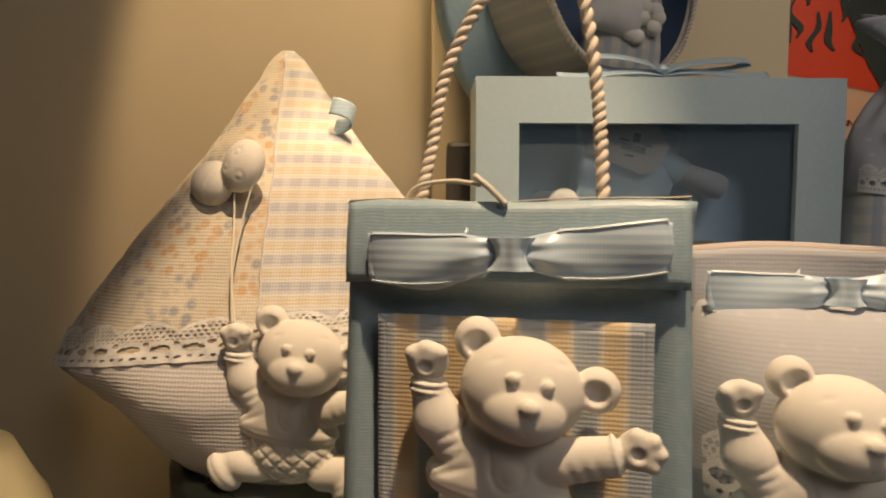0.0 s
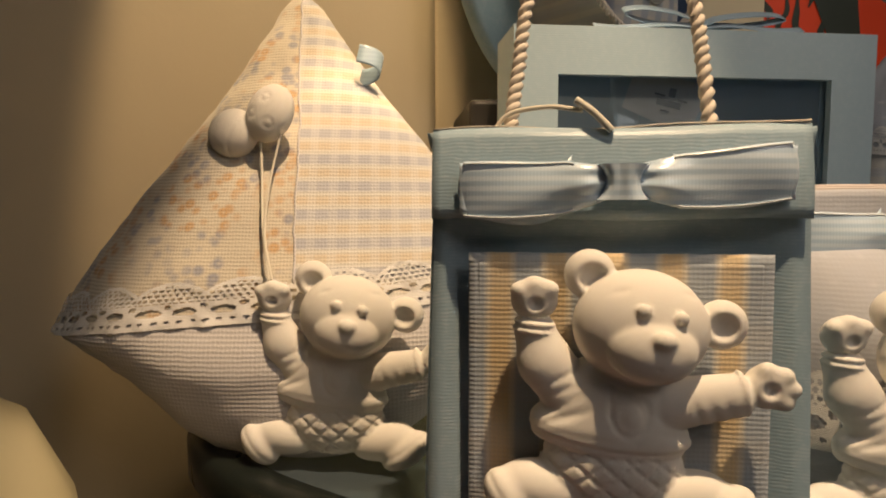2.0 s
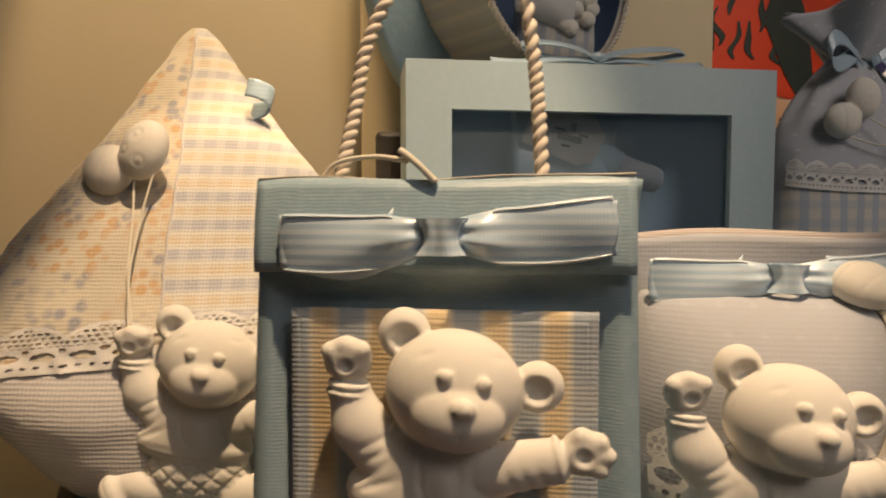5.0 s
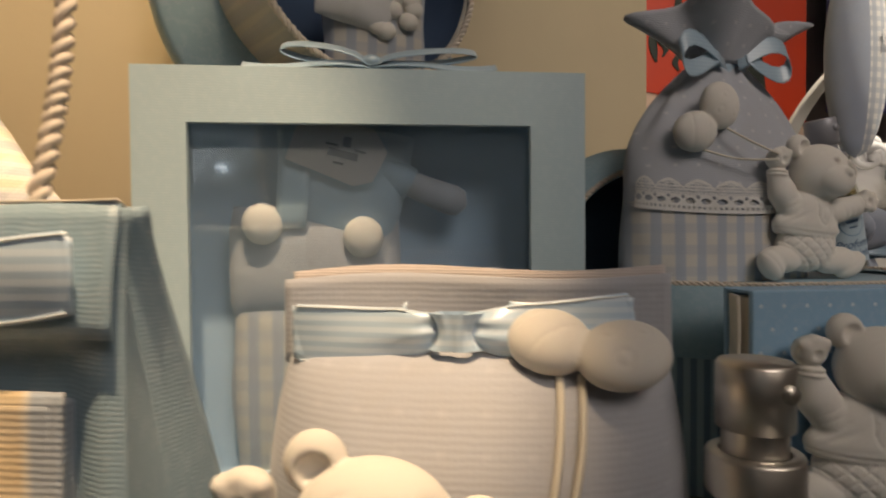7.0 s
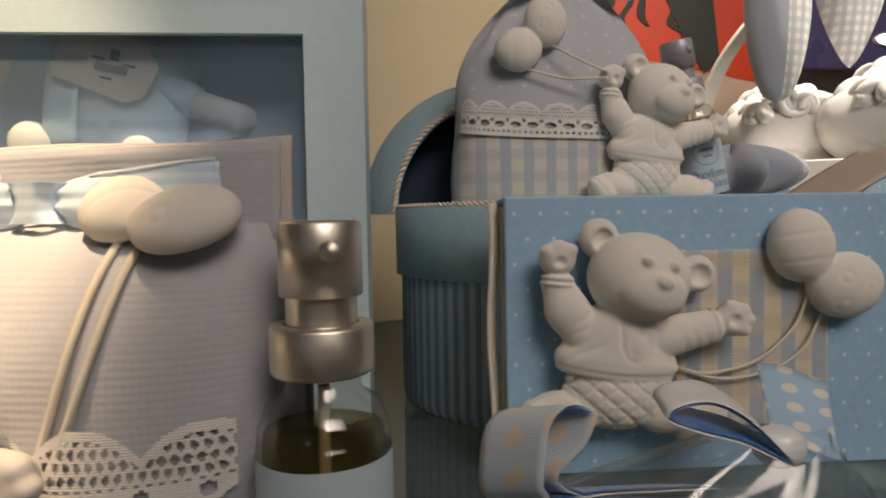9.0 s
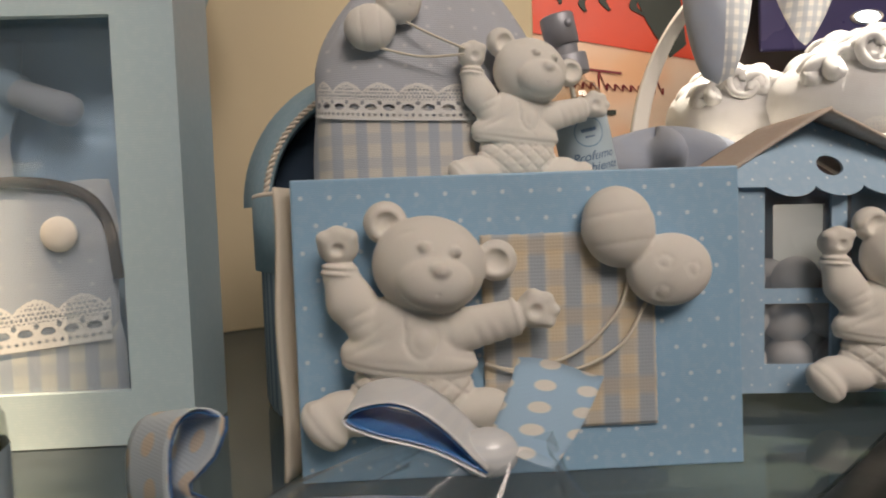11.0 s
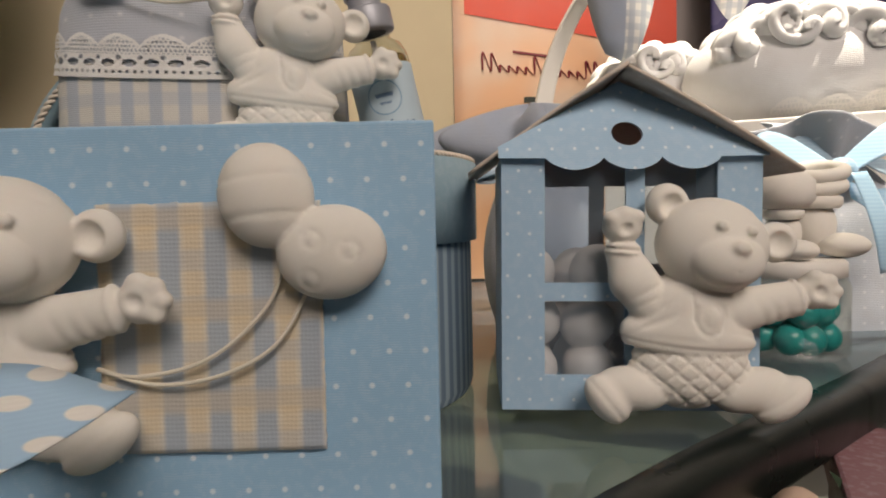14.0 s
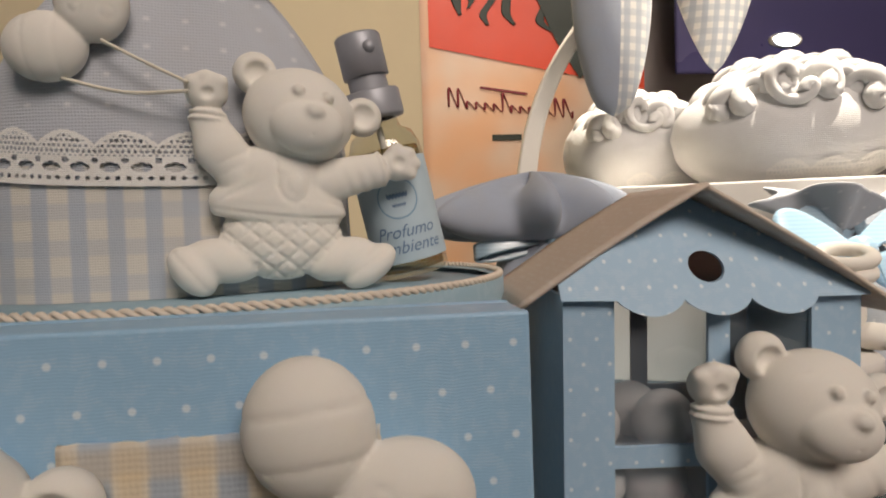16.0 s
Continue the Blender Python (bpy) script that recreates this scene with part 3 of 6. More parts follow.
curved_wall()
wall_piece("wall_north", (-0.008, 0.455), (0.398, 0.715), 0.0, 1.3, "cream painted back wall of the niche")
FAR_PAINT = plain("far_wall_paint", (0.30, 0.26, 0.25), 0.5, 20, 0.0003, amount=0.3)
SHOP_PAINT = plain("shop_paint", (0.74, 0.72, 0.69), 0.8, 20, 0.0003, amount=0.3)
SHOP_FLOOR = plain("shop_floor", (0.22, 0.18, 0.15), 0.4, 8, 0.0003, amount=0.4)
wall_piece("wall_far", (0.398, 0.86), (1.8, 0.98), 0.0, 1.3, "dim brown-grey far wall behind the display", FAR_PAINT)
wall_piece("wall_east", (1.8, 0.98), (1.8, -1.8), -0.9, 1.3, "plain grey shop wall", SHOP_PAINT)
wall_piece("wall_south", (1.8, -1.8), (-1.5, -1.8), -0.9, 1.3, "plain grey shop wall behind the viewer", SHOP_PAINT)
wall_piece("wall_side", (-1.5, -1.8), (-1.5, 1.2), -0.9, 1.3, "plain grey shop wall", SHOP_PAINT)
solo("ceiling", block(-1.55, 1.85, -1.85, 1.7, 1.3, 1.35), SHOP_PAINT, Matrix(), "plain pale ceiling over the display", "ceiling", kind="structure", smooth=False)
wall_piece("wall_rear", (-1.5, 1.66), (1.8, 1.66), -0.9, 1.3, "plain grey wall closing the shop", SHOP_PAINT)
solo("floor", block(-1.55, 1.85, -1.85, 1.7, -0.95, -0.9), SHOP_FLOOR, Matrix(), "brown shop floor", "floor", kind="structure", smooth=False)


# ---- paper gift bag ----
def satin_bow(parent, material, x0, y0, z0, half, width, rise):
    """A flat bow of one pinched knot and two pressed loops, its front to -y."""
    for side in (-1, 1):
        def loop(u, v, side=side):
            open_up = 0.34 + 0.66 * min(1.0, u / 0.36) ** 0.7
            c = v - 0.5
            crease = math.exp(-(u / 0.30) ** 2)
            bulge = 0.0026 * math.sin(math.pi * min(1.0, u * 1.02)) ** 0.6 + 0.0022 * math.exp(-((u - 0.22) / 0.12) ** 2)
            y = -bulge * (1 - 0.55 * (2 * c) ** 2) - 0.0006 * crease * math.cos(v * 15 + side) - 0.0004 * math.sin(u * 7 + 4 * c + side)
            z = rise * side * u + c * width * open_up * (1 - 0.05 * math.sin(6 * u)) - 0.0012 * math.sin(math.pi * u)
            return x0 + side * half * (u * (1 - 0.04 * (2 * c) ** 2)), y0 + y, z0 + z
        part("ribbon_loop", sheet(48, 20, loop, thick=0.0003), material, parent, "shiny pale blue satin loop")

        def back(u, v, side=side):
            c = v - 0.5
            return x0 + side * half * (0.30 + 0.69 * u), y0 + 0.0012 * (1 - u), z0 + rise * side * 0.8 * u - (0.0042 if side < 0 else 0.0006) * math.sin(math.pi * u ** 0.7) + c * width * 0.92
        part("ribbon_loop", sheet(24, 8, back, thick=0.0003), material, parent)
        for edge in (0.04, 0.96):
            part("selvedge", tube([Vector(loop(k / 40, edge)) + Vector((0, -0.0003, 0)) for k in range(12, 41)], 0.00022, 5), SELVEDGE, parent, "silvery woven edge")

    def knot(u, v):
        a = 2 * math.pi * v
        r = 0.0043 + 0.0022 * (2 * u - 1) ** 2
        return x0 + r * math.cos(a) * (1 + 0.08 * math.sin(4 * a)), y0 - 0.0022 + 0.0036 * math.sin(a) + 0.0004 * math.sin(6 * a), z0 - 0.0004 + (u - 0.5) * width * 0.62
    part("ribbon_knot", sheet(12, 32, knot), material, parent, "gathered satin knot")


def gift_bag():
    m = pose(0.0197, 0.178, 0, 0, 0, -12.3)
    bag = thing("gift_bag", m, "pale blue linen-paper gift bag with folded top and twisted cord handle", "gift bag")
    w, h, d = 0.0485, 0.121, 0.042

    def skin(u, v):
        """Front, sides and back; pinched flat at the top."""
        z = h * v
        deep = d * (1 - max(0, (v - 0.25) / 0.75) ** 1.3 * 0.93)
        wide = w + 0.003 * (1 - v)
        ring = [(-wide, 0), (wide, 0), (wide - 0.004 * v, deep / 2), (wide, deep), (-wide, deep), (-wide + 0.004 * v, deep / 2), (-wide, 0)]
        k = u * 6
        i = min(int(k), 5)
        a, b = Vector(ring[i]), Vector(ring[i + 1])
        p = a.lerp(b, k - i)
        lean = -0.004 * (1 - v)
        if i == 0:
            inset = min((0.0445 - abs(p.x)) / 0.006, (0.098 - z) / 0.006, (z - 0.004) / 0.006)
            lean += 0.0032 * max(0.0, min(1.0, inset)) ** 1.5 * min(1.0, (deep - 0.0005) / 0.008)
        return p.x, p.y + lean + 0.0006 * math.sin(9 * p.x / w + 4 * v), z
    bm = sheet(150, 48, skin, thick=0.0006)
    part("bag_body", bm, BAG_PAPER, bag)
    part("bag_bottom", block(-w - 0.002, w + 0.002, -0.003, d - 0.005, 0.0005, 0.0015), BAG_PAPER, bag)

    def flap(u, v):
        x = (u - 0.5) * 2 * (w + 0.0008)
        z = h + 0.0006 - v * 0.0245 + 0.0004 * math.sin(u * 9)
        return x, -0.0012 - 0.0034 * math.sin(v * 1.7) - 0.0008 * math.sin(u * 3.1), z
    part("folded_top", sheet(40, 8, flap, thick=0.0007), BAG_PAPER, bag)
    part("top_edge", sheet(40, 2, lambda u, v: ((u - 0.5) * 2 * (w + 0.0006), -0.0014 + 0.0022 * v, h + 0.0010 + 0.0006 * math.sin(u * 11) + 0.0014 * max(0, u - 0.75) * 4 * (1 - v)), thick=0.0004), EDGE_CARD, bag, "pale cut paper edge")

    satin_bow(bag, SATIN, 0.0012, -0.0068, 0.1072, 0.0430, 0.0148, 0.0022)

    def patch(u, v):
        x, z = 0.0006 + (u - 0.5) * 0.079, 0.0115 + v * 0.0765
        fray = 0.0006 * (noise.noise(Vector((u * 60, v * 60, 3))))
        return x + fray, -0.0052 - 0.0018 * (1 - v), z + fray
    part("patch_board", block(-0.0365, 0.0377, -0.0056, 0.0012, 0.0140, 0.0855, 0.0006), BAG_STRIPE, bag, smooth=False)
    part("fabric_patch", sheet(40, 30, patch, thick=0.0007), BAG_STRIPE, bag, "yellow and blue striped cotton patch")
    handle = [(-0.0280, 0.002, 0.110), (-0.0280, 0.005, 0.122), (-0.0258, 0.0115, 0.141), (-0.0228, 0.0175, 0.163), (-0.0125, 0.0240, 0.1865), (0.0010, 0.0275, 0.1990), (0.0115, 0.0275, 0.2000), (0.0195, 0.0240, 0.1870), (0.0242, 0.0165, 0.157), (0.0258, 0.0105, 0.136), (0.0266, 0.002, 0.110)]
    part("handle", rope(handle, 0.0021, 165), CORD, bag, "twisted cream cord")
    part("tag_string", tube(spline([(-0.034, 0.002, 0.118), (-0.029, 0.001, 0.1255), (-0.018, 0.0, 0.1275), (-0.0085, -0.001, 0.1262)], 30), 0.0007, 6), STRING, bag)
    part("tag_string", tube(spline([(-0.0105, -0.002, 0.1290), (-0.006, -0.003, 0.1255), (-0.001, -0.003, 0.1205)], 20), 0.0010, 6), STRING, bag)
    return m


BAG = gift_bag()
bear(BAG @ pose(0.0005, -0.0068, 0.0170), 0.0720, "cream plaster teddy bear on the blue gift bag")


# ---- diamond sachet ----
def sachet():
    m = pose(-0.077, 0.30, 0)
    s = thing("fabric_sachet", m, "plump diamond sachet of floral and checked cotton with lace band", "sachet")
    rows = ((0.000, 0.043, 0.040, -0.004), (0.008, 0.053, 0.046, -0.005), (0.020, 0.067, 0.050, -0.005), (0.038, 0.089, 0.052, -0.004), (0.048, 0.108, 0.051, -0.002), (0.068, 0.098, 0.048, 0.002), (0.090, 0.083, 0.043, 0.007), (0.12, 0.062, 0.036, 0.014), (0.155, 0.036, 0.024, 0.024), (0.182, 0.019, 0.013, 0.031), (0.197, 0.0105, 0.007, 0.034), (0.203, 0.004, 0.003, 0.035))

    def at(z):
        for (z0, *a), (z1, *b) in zip(rows, rows[1:]):
            if z <= z1:
                t = (z - z0) / (z1 - z0)
                return [p + (q - p) * t for p, q in zip(a, b)]
        return list(rows[-1][1:])

    def skin(a, z):
        """a: -1 left .. 1 right over the front, beyond that the back."""
        w, deep, back = at(z)
        ang = a * math.pi / 2
        sx, cy = math.sin(ang), math.cos(ang)
        x = w * math.copysign(abs(sx) ** 0.9, sx)
        y = back - deep * math.copysign(abs(cy) ** 0.8, cy)
        wob = 0.0012 * noise.noise(Vector((x * 45, y * 45, z * 45))) + 0.0006 * noise.noise(Vector((x * 160, y * 160, z * 160)))
        return Vector((x - 0.0065 * (z / 0.2) ** 2 + wob, y + wob * 1.5, z + 0.0))
    lace_z = lambda a: 0.054 + 0.016 * max(-0.8, a + 0.55) * 0.8
    part("bottom_panel", sheet(60, 20, lambda u, v: skin(4 * u - 2, v * lace_z(4 * u - 2 if abs(4 * u - 2) <= 1 else 0))), LINEN, s, "white ribbed linen panel")
    part("floral_panel", sheet(40, 40, lambda u, v: skin(-2 + 2 * u, lace_z(-2 + 2 * u if u > 0.5 else 0) + v * (0.203 - lace_z(-2 + 2 * u if u > 0.5 else 0)))), FLORAL, s, "cream cotton with small faded flowers")
    part("checked_panel", sheet(40, 40, lambda u, v: skin(2 * u, lace_z(2 * u if u < 0.5 else 0) + v * (0.203 - lace_z(2 * u if u < 0.5 else 0)))), SACHET_CHECK, s, "blue and straw checked cotton")
    seam = [skin(0.0, 0.07 + 0.131 * k / 60) + Vector((0, -0.0004 - 0.0003 * (k % 2), 0)) for k in range(61)]
    part("seam", tube(seam, 0.0005, 5), LINEN, s)

    def band(t, z):
        a = -1.15 + t / 0.205 * 2.3
        p = skin(a, lace_z(a) - 0.004 + z)
        n = Vector((math.sin(a * 1.57), -math.cos(a * 1.57), 0.15)).normalized()
        return p + n * (0.0010 + 0.0003 * math.sin(t * 900))
    part("lace_band", lace_strip(0.205, 0.0175, band), LACE, s, "white cotton lace trim")
    loop = [Vector((0.022 + 0.011 * math.sin(k * 0.28), 0.006 - 0.003 * math.cos(k * 0.28), 0.166 + 0.0035 * math.cos(k * 0.28) - 0.0003 * k)) for k in range(12)]
    part("ribbon_loop", ribbon(loop, lambda u: (0.2, 0.3, 1), 0.009), PLAIN_SATIN, s, "pale blue ribbon loop")
    return m


sachet()
bear(pose(-0.0600, 0.2520, 0.0015, 0, 0, -10), 0.0775, "cream plaster teddy bear on the diamond sachet")


# ---- window box ----
def window_box():
    m = pose(0.1061, 0.2983, 0, 0, 0, 1.7)
    b = thing("gift_box", m, "pale blue linen-paper gift box with a clear window", "gift box")
    w, h, d = 0.0903, 0.182, 0.037
    x0, x1, z0, z1 = -0.0695, 0.0672, 0.021, 0.160
    card = 0.0035
    for name, dims in (("front_frame", (-w, w, 0, card, z1, h)), ("front_frame", (-w, w, 0, card, 0.0005, z0)), ("front_frame", (-w, x0, 0, card, z0, z1)), ("front_frame", (x1, w, 0, card, z0, z1))):
        part(name, block(*dims), BOX_PAPER, b, smooth=False)
    part("side_panel", block(-w, -w + 0.002, card, d, 0.0005, h), BOX_PAPER, b, smooth=False)
    part("side_panel", block(w - 0.002, w, card, d, 0.0005, h), BOX_PAPER, b, smooth=False)
    part("top_panel", block(-w + 0.002, w - 0.002, card, d, h - 0.002, h), BOX_PAPER, b, smooth=False)
    part("bottom_panel", block(-w + 0.002, w - 0.002, card, d, 0.0005, 0.0025), BOX_INSIDE, b, smooth=False)
    part("back_panel", block(-w + 0.002, w - 0.002, d - 0.002, d, 0.0025, h - 0.002), BOX_INSIDE, b, "blue inner back", smooth=False)
    pane = part("window_film", block(x0 - 0.004, x1 + 0.004, card + 0.0005, card + 0.0008, z0 - 0.004, z1 + 0.004), ACETATE, b, "clear film window", smooth=False)
    pane.visible_shadow = False
    return m


BOX = window_box()


# ---- photo album ----
def album():
    m = pose(0.3151, 0.2612, 0, -0.8, 0, 1.2)
    a = thing("photo_album", m, "blue dotted photo album with a checked fabric patch", "photo album")
    w, h = 0.070, 0.0945
    part("front_cover", block(-w, w, 0, 0.0028, 0.0, h, 0.0007), ALBUM_PAPER, a, smooth=False)
    part("back_cover", block(-w, w, 0.0165, 0.019, 0.0, h, 0.0007), ALBUM_PAPER, a, smooth=False)
    part("page_block", block(-w + 0.001, w - 0.004, 0.0030, 0.0160, 0.002, h - 0.003), EDGE_CARD, a, "cream page block", smooth=False)
    part("top_flap", block(-w + 0.0005, w - 0.0005, 0.0029, 0.0164, h - 0.0014, h - 0.0003), ALBUM_PAPER, a, smooth=False)
    part("spine_edge", sheet(6, 20, lambda u, v: (-w - 0.0058 + 0.0042 * u + 0.0006 * math.sin(v * 9), 0.001 + 0.012 * u, h * (0.005 + 0.975 * v)), thick=0.0012), EDGE_CARD, a, "cream card edge")

    def patch(u, v):
        fray = 0.0005 * noise.noise(Vector((u * 70, v * 70, 1)))
        return -0.012 + u * 0.054 + fray, -0.0012, 0.0145 + v * 0.061 + fray
    part("fabric_patch", sheet(40, 40, patch, thick=0.0009), ALBUM_CHECK, a, "cream, blue and straw checked cotton patch")
    return m


ALBUM = album()
bear(ALBUM @ pose(-0.0326, -0.0008, 0.0135), 0.0725, "cream plaster teddy bear on the dotted album")
balloons(ALBUM @ pose(0.0300, -0.0015, 0.0766), 0.0262, "cream plaster balloon pair on the dotted album")
string([(0.0345, -0.003, 0.064), (0.029, -0.0035, 0.050), (0.015, -0.004, 0.038), (-0.002, -0.0035, 0.034), (-0.012, -0.003, 0.036)], "thin cream string of the plaster balloons", ALBUM)
string([(0.0385, -0.003, 0.053), (0.031, -0.0035, 0.041), (0.018, -0.004, 0.034), (0.002, -0.0035, 0.032), (-0.012, -0.003, 0.036)], "thin cream string of the plaster balloons", ALBUM)


# ---- round hatboxes ----
turned_body = lathe
STRIPE_N = Nodes("hatbox_stripe")
STRIPE_A = STRIPE_N.m("ARCTAN2", STRIPE_N.y, STRIPE_N.x)
STRIPE_N.bump(STRIPE_N.noise(600), 0.4, 0.0002)
HAT_STRIPE = STRIPE_N.done(STRIPE_N.mix(STRIPE_N.bars(STRIPE_A, 0.062, 0.5), (0.34, 0.44, 0.50), (0.16, 0.23, 0.31)), 0.7)


def circle_points(radius, z, n=48, flat=1.0):
    return [(radius * math.cos(2 * math.pi * k / n), flat * radius * math.sin(2 * math.pi * k / n), z) for k in range(n + 1)]


def hatbox(m, radius, flat):
    def lathe(profile, sides):
        bm = turned_body(profile, sides)
        bmesh.ops.scale(bm, vec=(1, flat, 1), verts=bm.verts)
        return bm
    b = thing("hat_box", m, "oval hatbox with pale blue rim, striped sides and cord edging", "hat box")
    part("striped_side", lathe([(radius - 0.0015, 0.0005), (radius, 0.004), (radius, 0.064)], 80), HAT_STRIPE, b, "blue-grey striped paper side")
    part("rim_band", lathe([(radius + 0.0002, 0.0625), (radius + 0.0025, 0.063), (radius + 0.0027, 0.0945), (radius + 0.001, 0.0953), (radius - 0.002, 0.0945)], 80), HAT_PAPER, b, "pale blue rim")
    part("top_panel", lathe([(0.0001, 0.0925), (radius, 0.0925), (radius, 0.0905), (0.0001, 0.0905)], 80), HAT_PAPER, b)
    part("cord_edging", rope(circle_points(radius + 0.0012, 0.0955, 48, flat), 0.0013, 190, n=1300), CORD, b, "twisted cream cord")
    return m


hatbox(pose(0.303, 0.3680, 0, 0, 0, 8) @ Matrix.Diagonal((1, 1, 0.979, 1)), 0.095, 0.80)


def hat_lid(m, radius, depth, label, lining, ring=0.0):
    """A half-round hood that stands on its straight side, hollow to the front (-y)."""
    b = thing("hood", m, label, "hood")
    turn = pose(0, 0, 0, 90)

    def upper(bm):
        bmesh.ops.bisect_plane(bm, geom=bm.verts[:] + bm.edges[:] + bm.faces[:], plane_co=(0, 0, 0), plane_no=(0, 0, 1), clear_inner=True)
    bm = lathe([(radius + 0.013, -0.004), (radius + 0.001, depth), (radius - 0.003, depth + 0.0005), (radius - 0.003, 0.003), (radius + 0.006, -0.004)], 80)
    bmesh.ops.transform(bm, matrix=turn, verts=bm.verts)
    upper(bm)
    part("hood_rim", bm, HAT_PAPER, b)
    bm = lathe([(0.0001, 0.002), (radius - 0.002, 0.002), (radius - 0.002, -0.001), (0.0001, -0.001)], 80)
    bmesh.ops.transform(bm, matrix=turn, verts=bm.verts)
    upper(bm)
    part("hood_panel", bm, lining, b)
    bm = rope(circle_points(radius - 0.001, depth + 0.0005), 0.0016, 160, n=1500)
    bmesh.ops.transform(bm, matrix=turn, verts=bm.verts)
    upper(bm)
    part("cord_edging", bm, CORD, b, "twisted cream cord")
    return b


hat_lid(pose(0.2620, 0.4130, 0.0909, 0, 0, 10), 0.063, 0.020, "pale blue half-round hood with navy lining on the hatbox", DARK_BLUE)


# ---- small house box ----
def house_box():
    m = pose(0.4462, 0.3118, 0.0062, 0, 0.8, -2.5)
    h = thing("house_box", m, "blue dotted cardboard house box with windows and a tan pitched roof", "gift box")
    w, top, apex, d, t = 0.0415, 0.0835, 0.1105, 0.056, 0.0014
    px = (-w, -0.0275, -0.0015, 0.0045, 0.0275, w)
    zs = (0.0, 0.0115, 0.0360, 0.0420, top)
    for i in (0, 2, 4):
        part("window_post", block(px[i], px[i + 1], 0, t, zs[0], zs[4]), HOUSE_PAPER, h, smooth=False)
    for i in (1, 3):
        for z0, z1 in ((zs[0], zs[1]), (zs[2], zs[3])):
            part("window_rail", block(px[i], px[i + 1], 0, t, z0, z1), HOUSE_PAPER, h, smooth=False)
    part("side_wall", block(-w, -w + t, t, d, 0, top), HOUSE_PAPER, h, smooth=False)
    part("side_wall", block(w - t, w, t, d, 0, top), HOUSE_PAPER, h, smooth=False)
    for x0, x1, z0, z1 in ((-w + t, -0.0275, 0, top), (0.0275, w - t, 0, top), (-0.0275, 0.0275, 0, 0.044), (-0.0275, 0.0275, 0.076, top), (-0.0030, 0.0030, 0.044, 0.076)):
        part("back_wall", block(x0, x1, d - t, d, z0, z1), KRAFT, h, smooth=False)
    part("base", block(-w + t, w - t, t, d - t, 0, t), HOUSE_PAPER, h, smooth=False)
    bm = bmesh.new()
    bm.faces.new([bm.verts.new(q) for q in ((-w, d - t, top), (w, d - t, top), (0, d - t, apex))])
    bmesh.ops.solidify(bm, geom=bm.faces[:], thickness=t)
    part("back_gable", bm, KRAFT, h, "unprinted grey-brown card", smooth=False)

    # gable with scalloped lower edge and a round hole
    outline = [(-w - 0.001, top - 0.001)]
    for k in range(49):
        x = -0.0275 + 0.055 * k / 48
        outline.append((x, top - 0.0012 - 0.0040 * abs(math.sin(math.pi * 3 * k / 48)) ** 0.7))
    outline += [(w + 0.001, top - 0.001), (w + 0.001, top + 0.003), (0.0, apex), (-w - 0.001, top + 0.003)]
    bm = bmesh.new()
    ring = [bm.verts.new((x, 0, z)) for x, z in outline]
    hole = [bm.verts.new((-0.0005 + 0.0050 * math.cos(a), 0, 0.0906 + 0.0042 * math.sin(a))) for a in (2 * math.pi * k / 24 for k in range(24))]
    edges = [bm.edges.new((p[i], p[(i + 1) % len(p)])) for p in (ring, hole) for i in range(len(p))]
    bmesh.ops.triangle_fill(bm, edges=edges, use_beauty=True)
    bmesh.ops.recalc_face_normals(bm, faces=bm.faces)
    body = bmesh.ops.extrude_face_region(bm, geom=bm.faces[:])
    bmesh.ops.translate(bm, vec=(0, t, 0), verts=[v for v in body["geom"] if isinstance(v, bmesh.types.BMVert)])
    bmesh.ops.translate(bm, vec=(0, -t - 0.0003, 0), verts=bm.verts)
    for v in bm.verts:
        v.co.y += 0.72 * (v.co.z - top)
    bmesh.ops.recalc_face_normals(bm, faces=bm.faces)
    part("gable", bm, HOUSE_PAPER, h, "scalloped gable with a round hole", smooth=False)
    slope = math.atan2(apex - top + 0.001, w)
    for s in (-1, 1):
        def roof(u, v, s=s):
            r = v * (w / math.cos(slope) + 0.0125)
            sag = 0.0012 * math.sin(v * 3)
            x = s * r * math.cos(slope)
            return x, 0.002 - 0.15 * x + u * (d + 0.004), apex + 0.0022 - r * math.sin(slope) + sag
        part("roof_panel", sheet(10, 12, roof, thick=0.0012 * s), ROOF_CARD, h, "tan ridged card roof panel")
    pane = part("window_film", block(px[1] - 0.003, px[4] + 0.003, t + 0.0003, t + 0.0005, zs[1] - 0.003, top - 0.001), ACETATE, h, "clear film window", smooth=False)
    pane.visible_shadow = False
    return m


HOUSE = house_box()
bear(pose(0.4650, 0.3105, 0.0048, -2, 0, -1), 0.0740, "cream plaster teddy bear on the little house box")


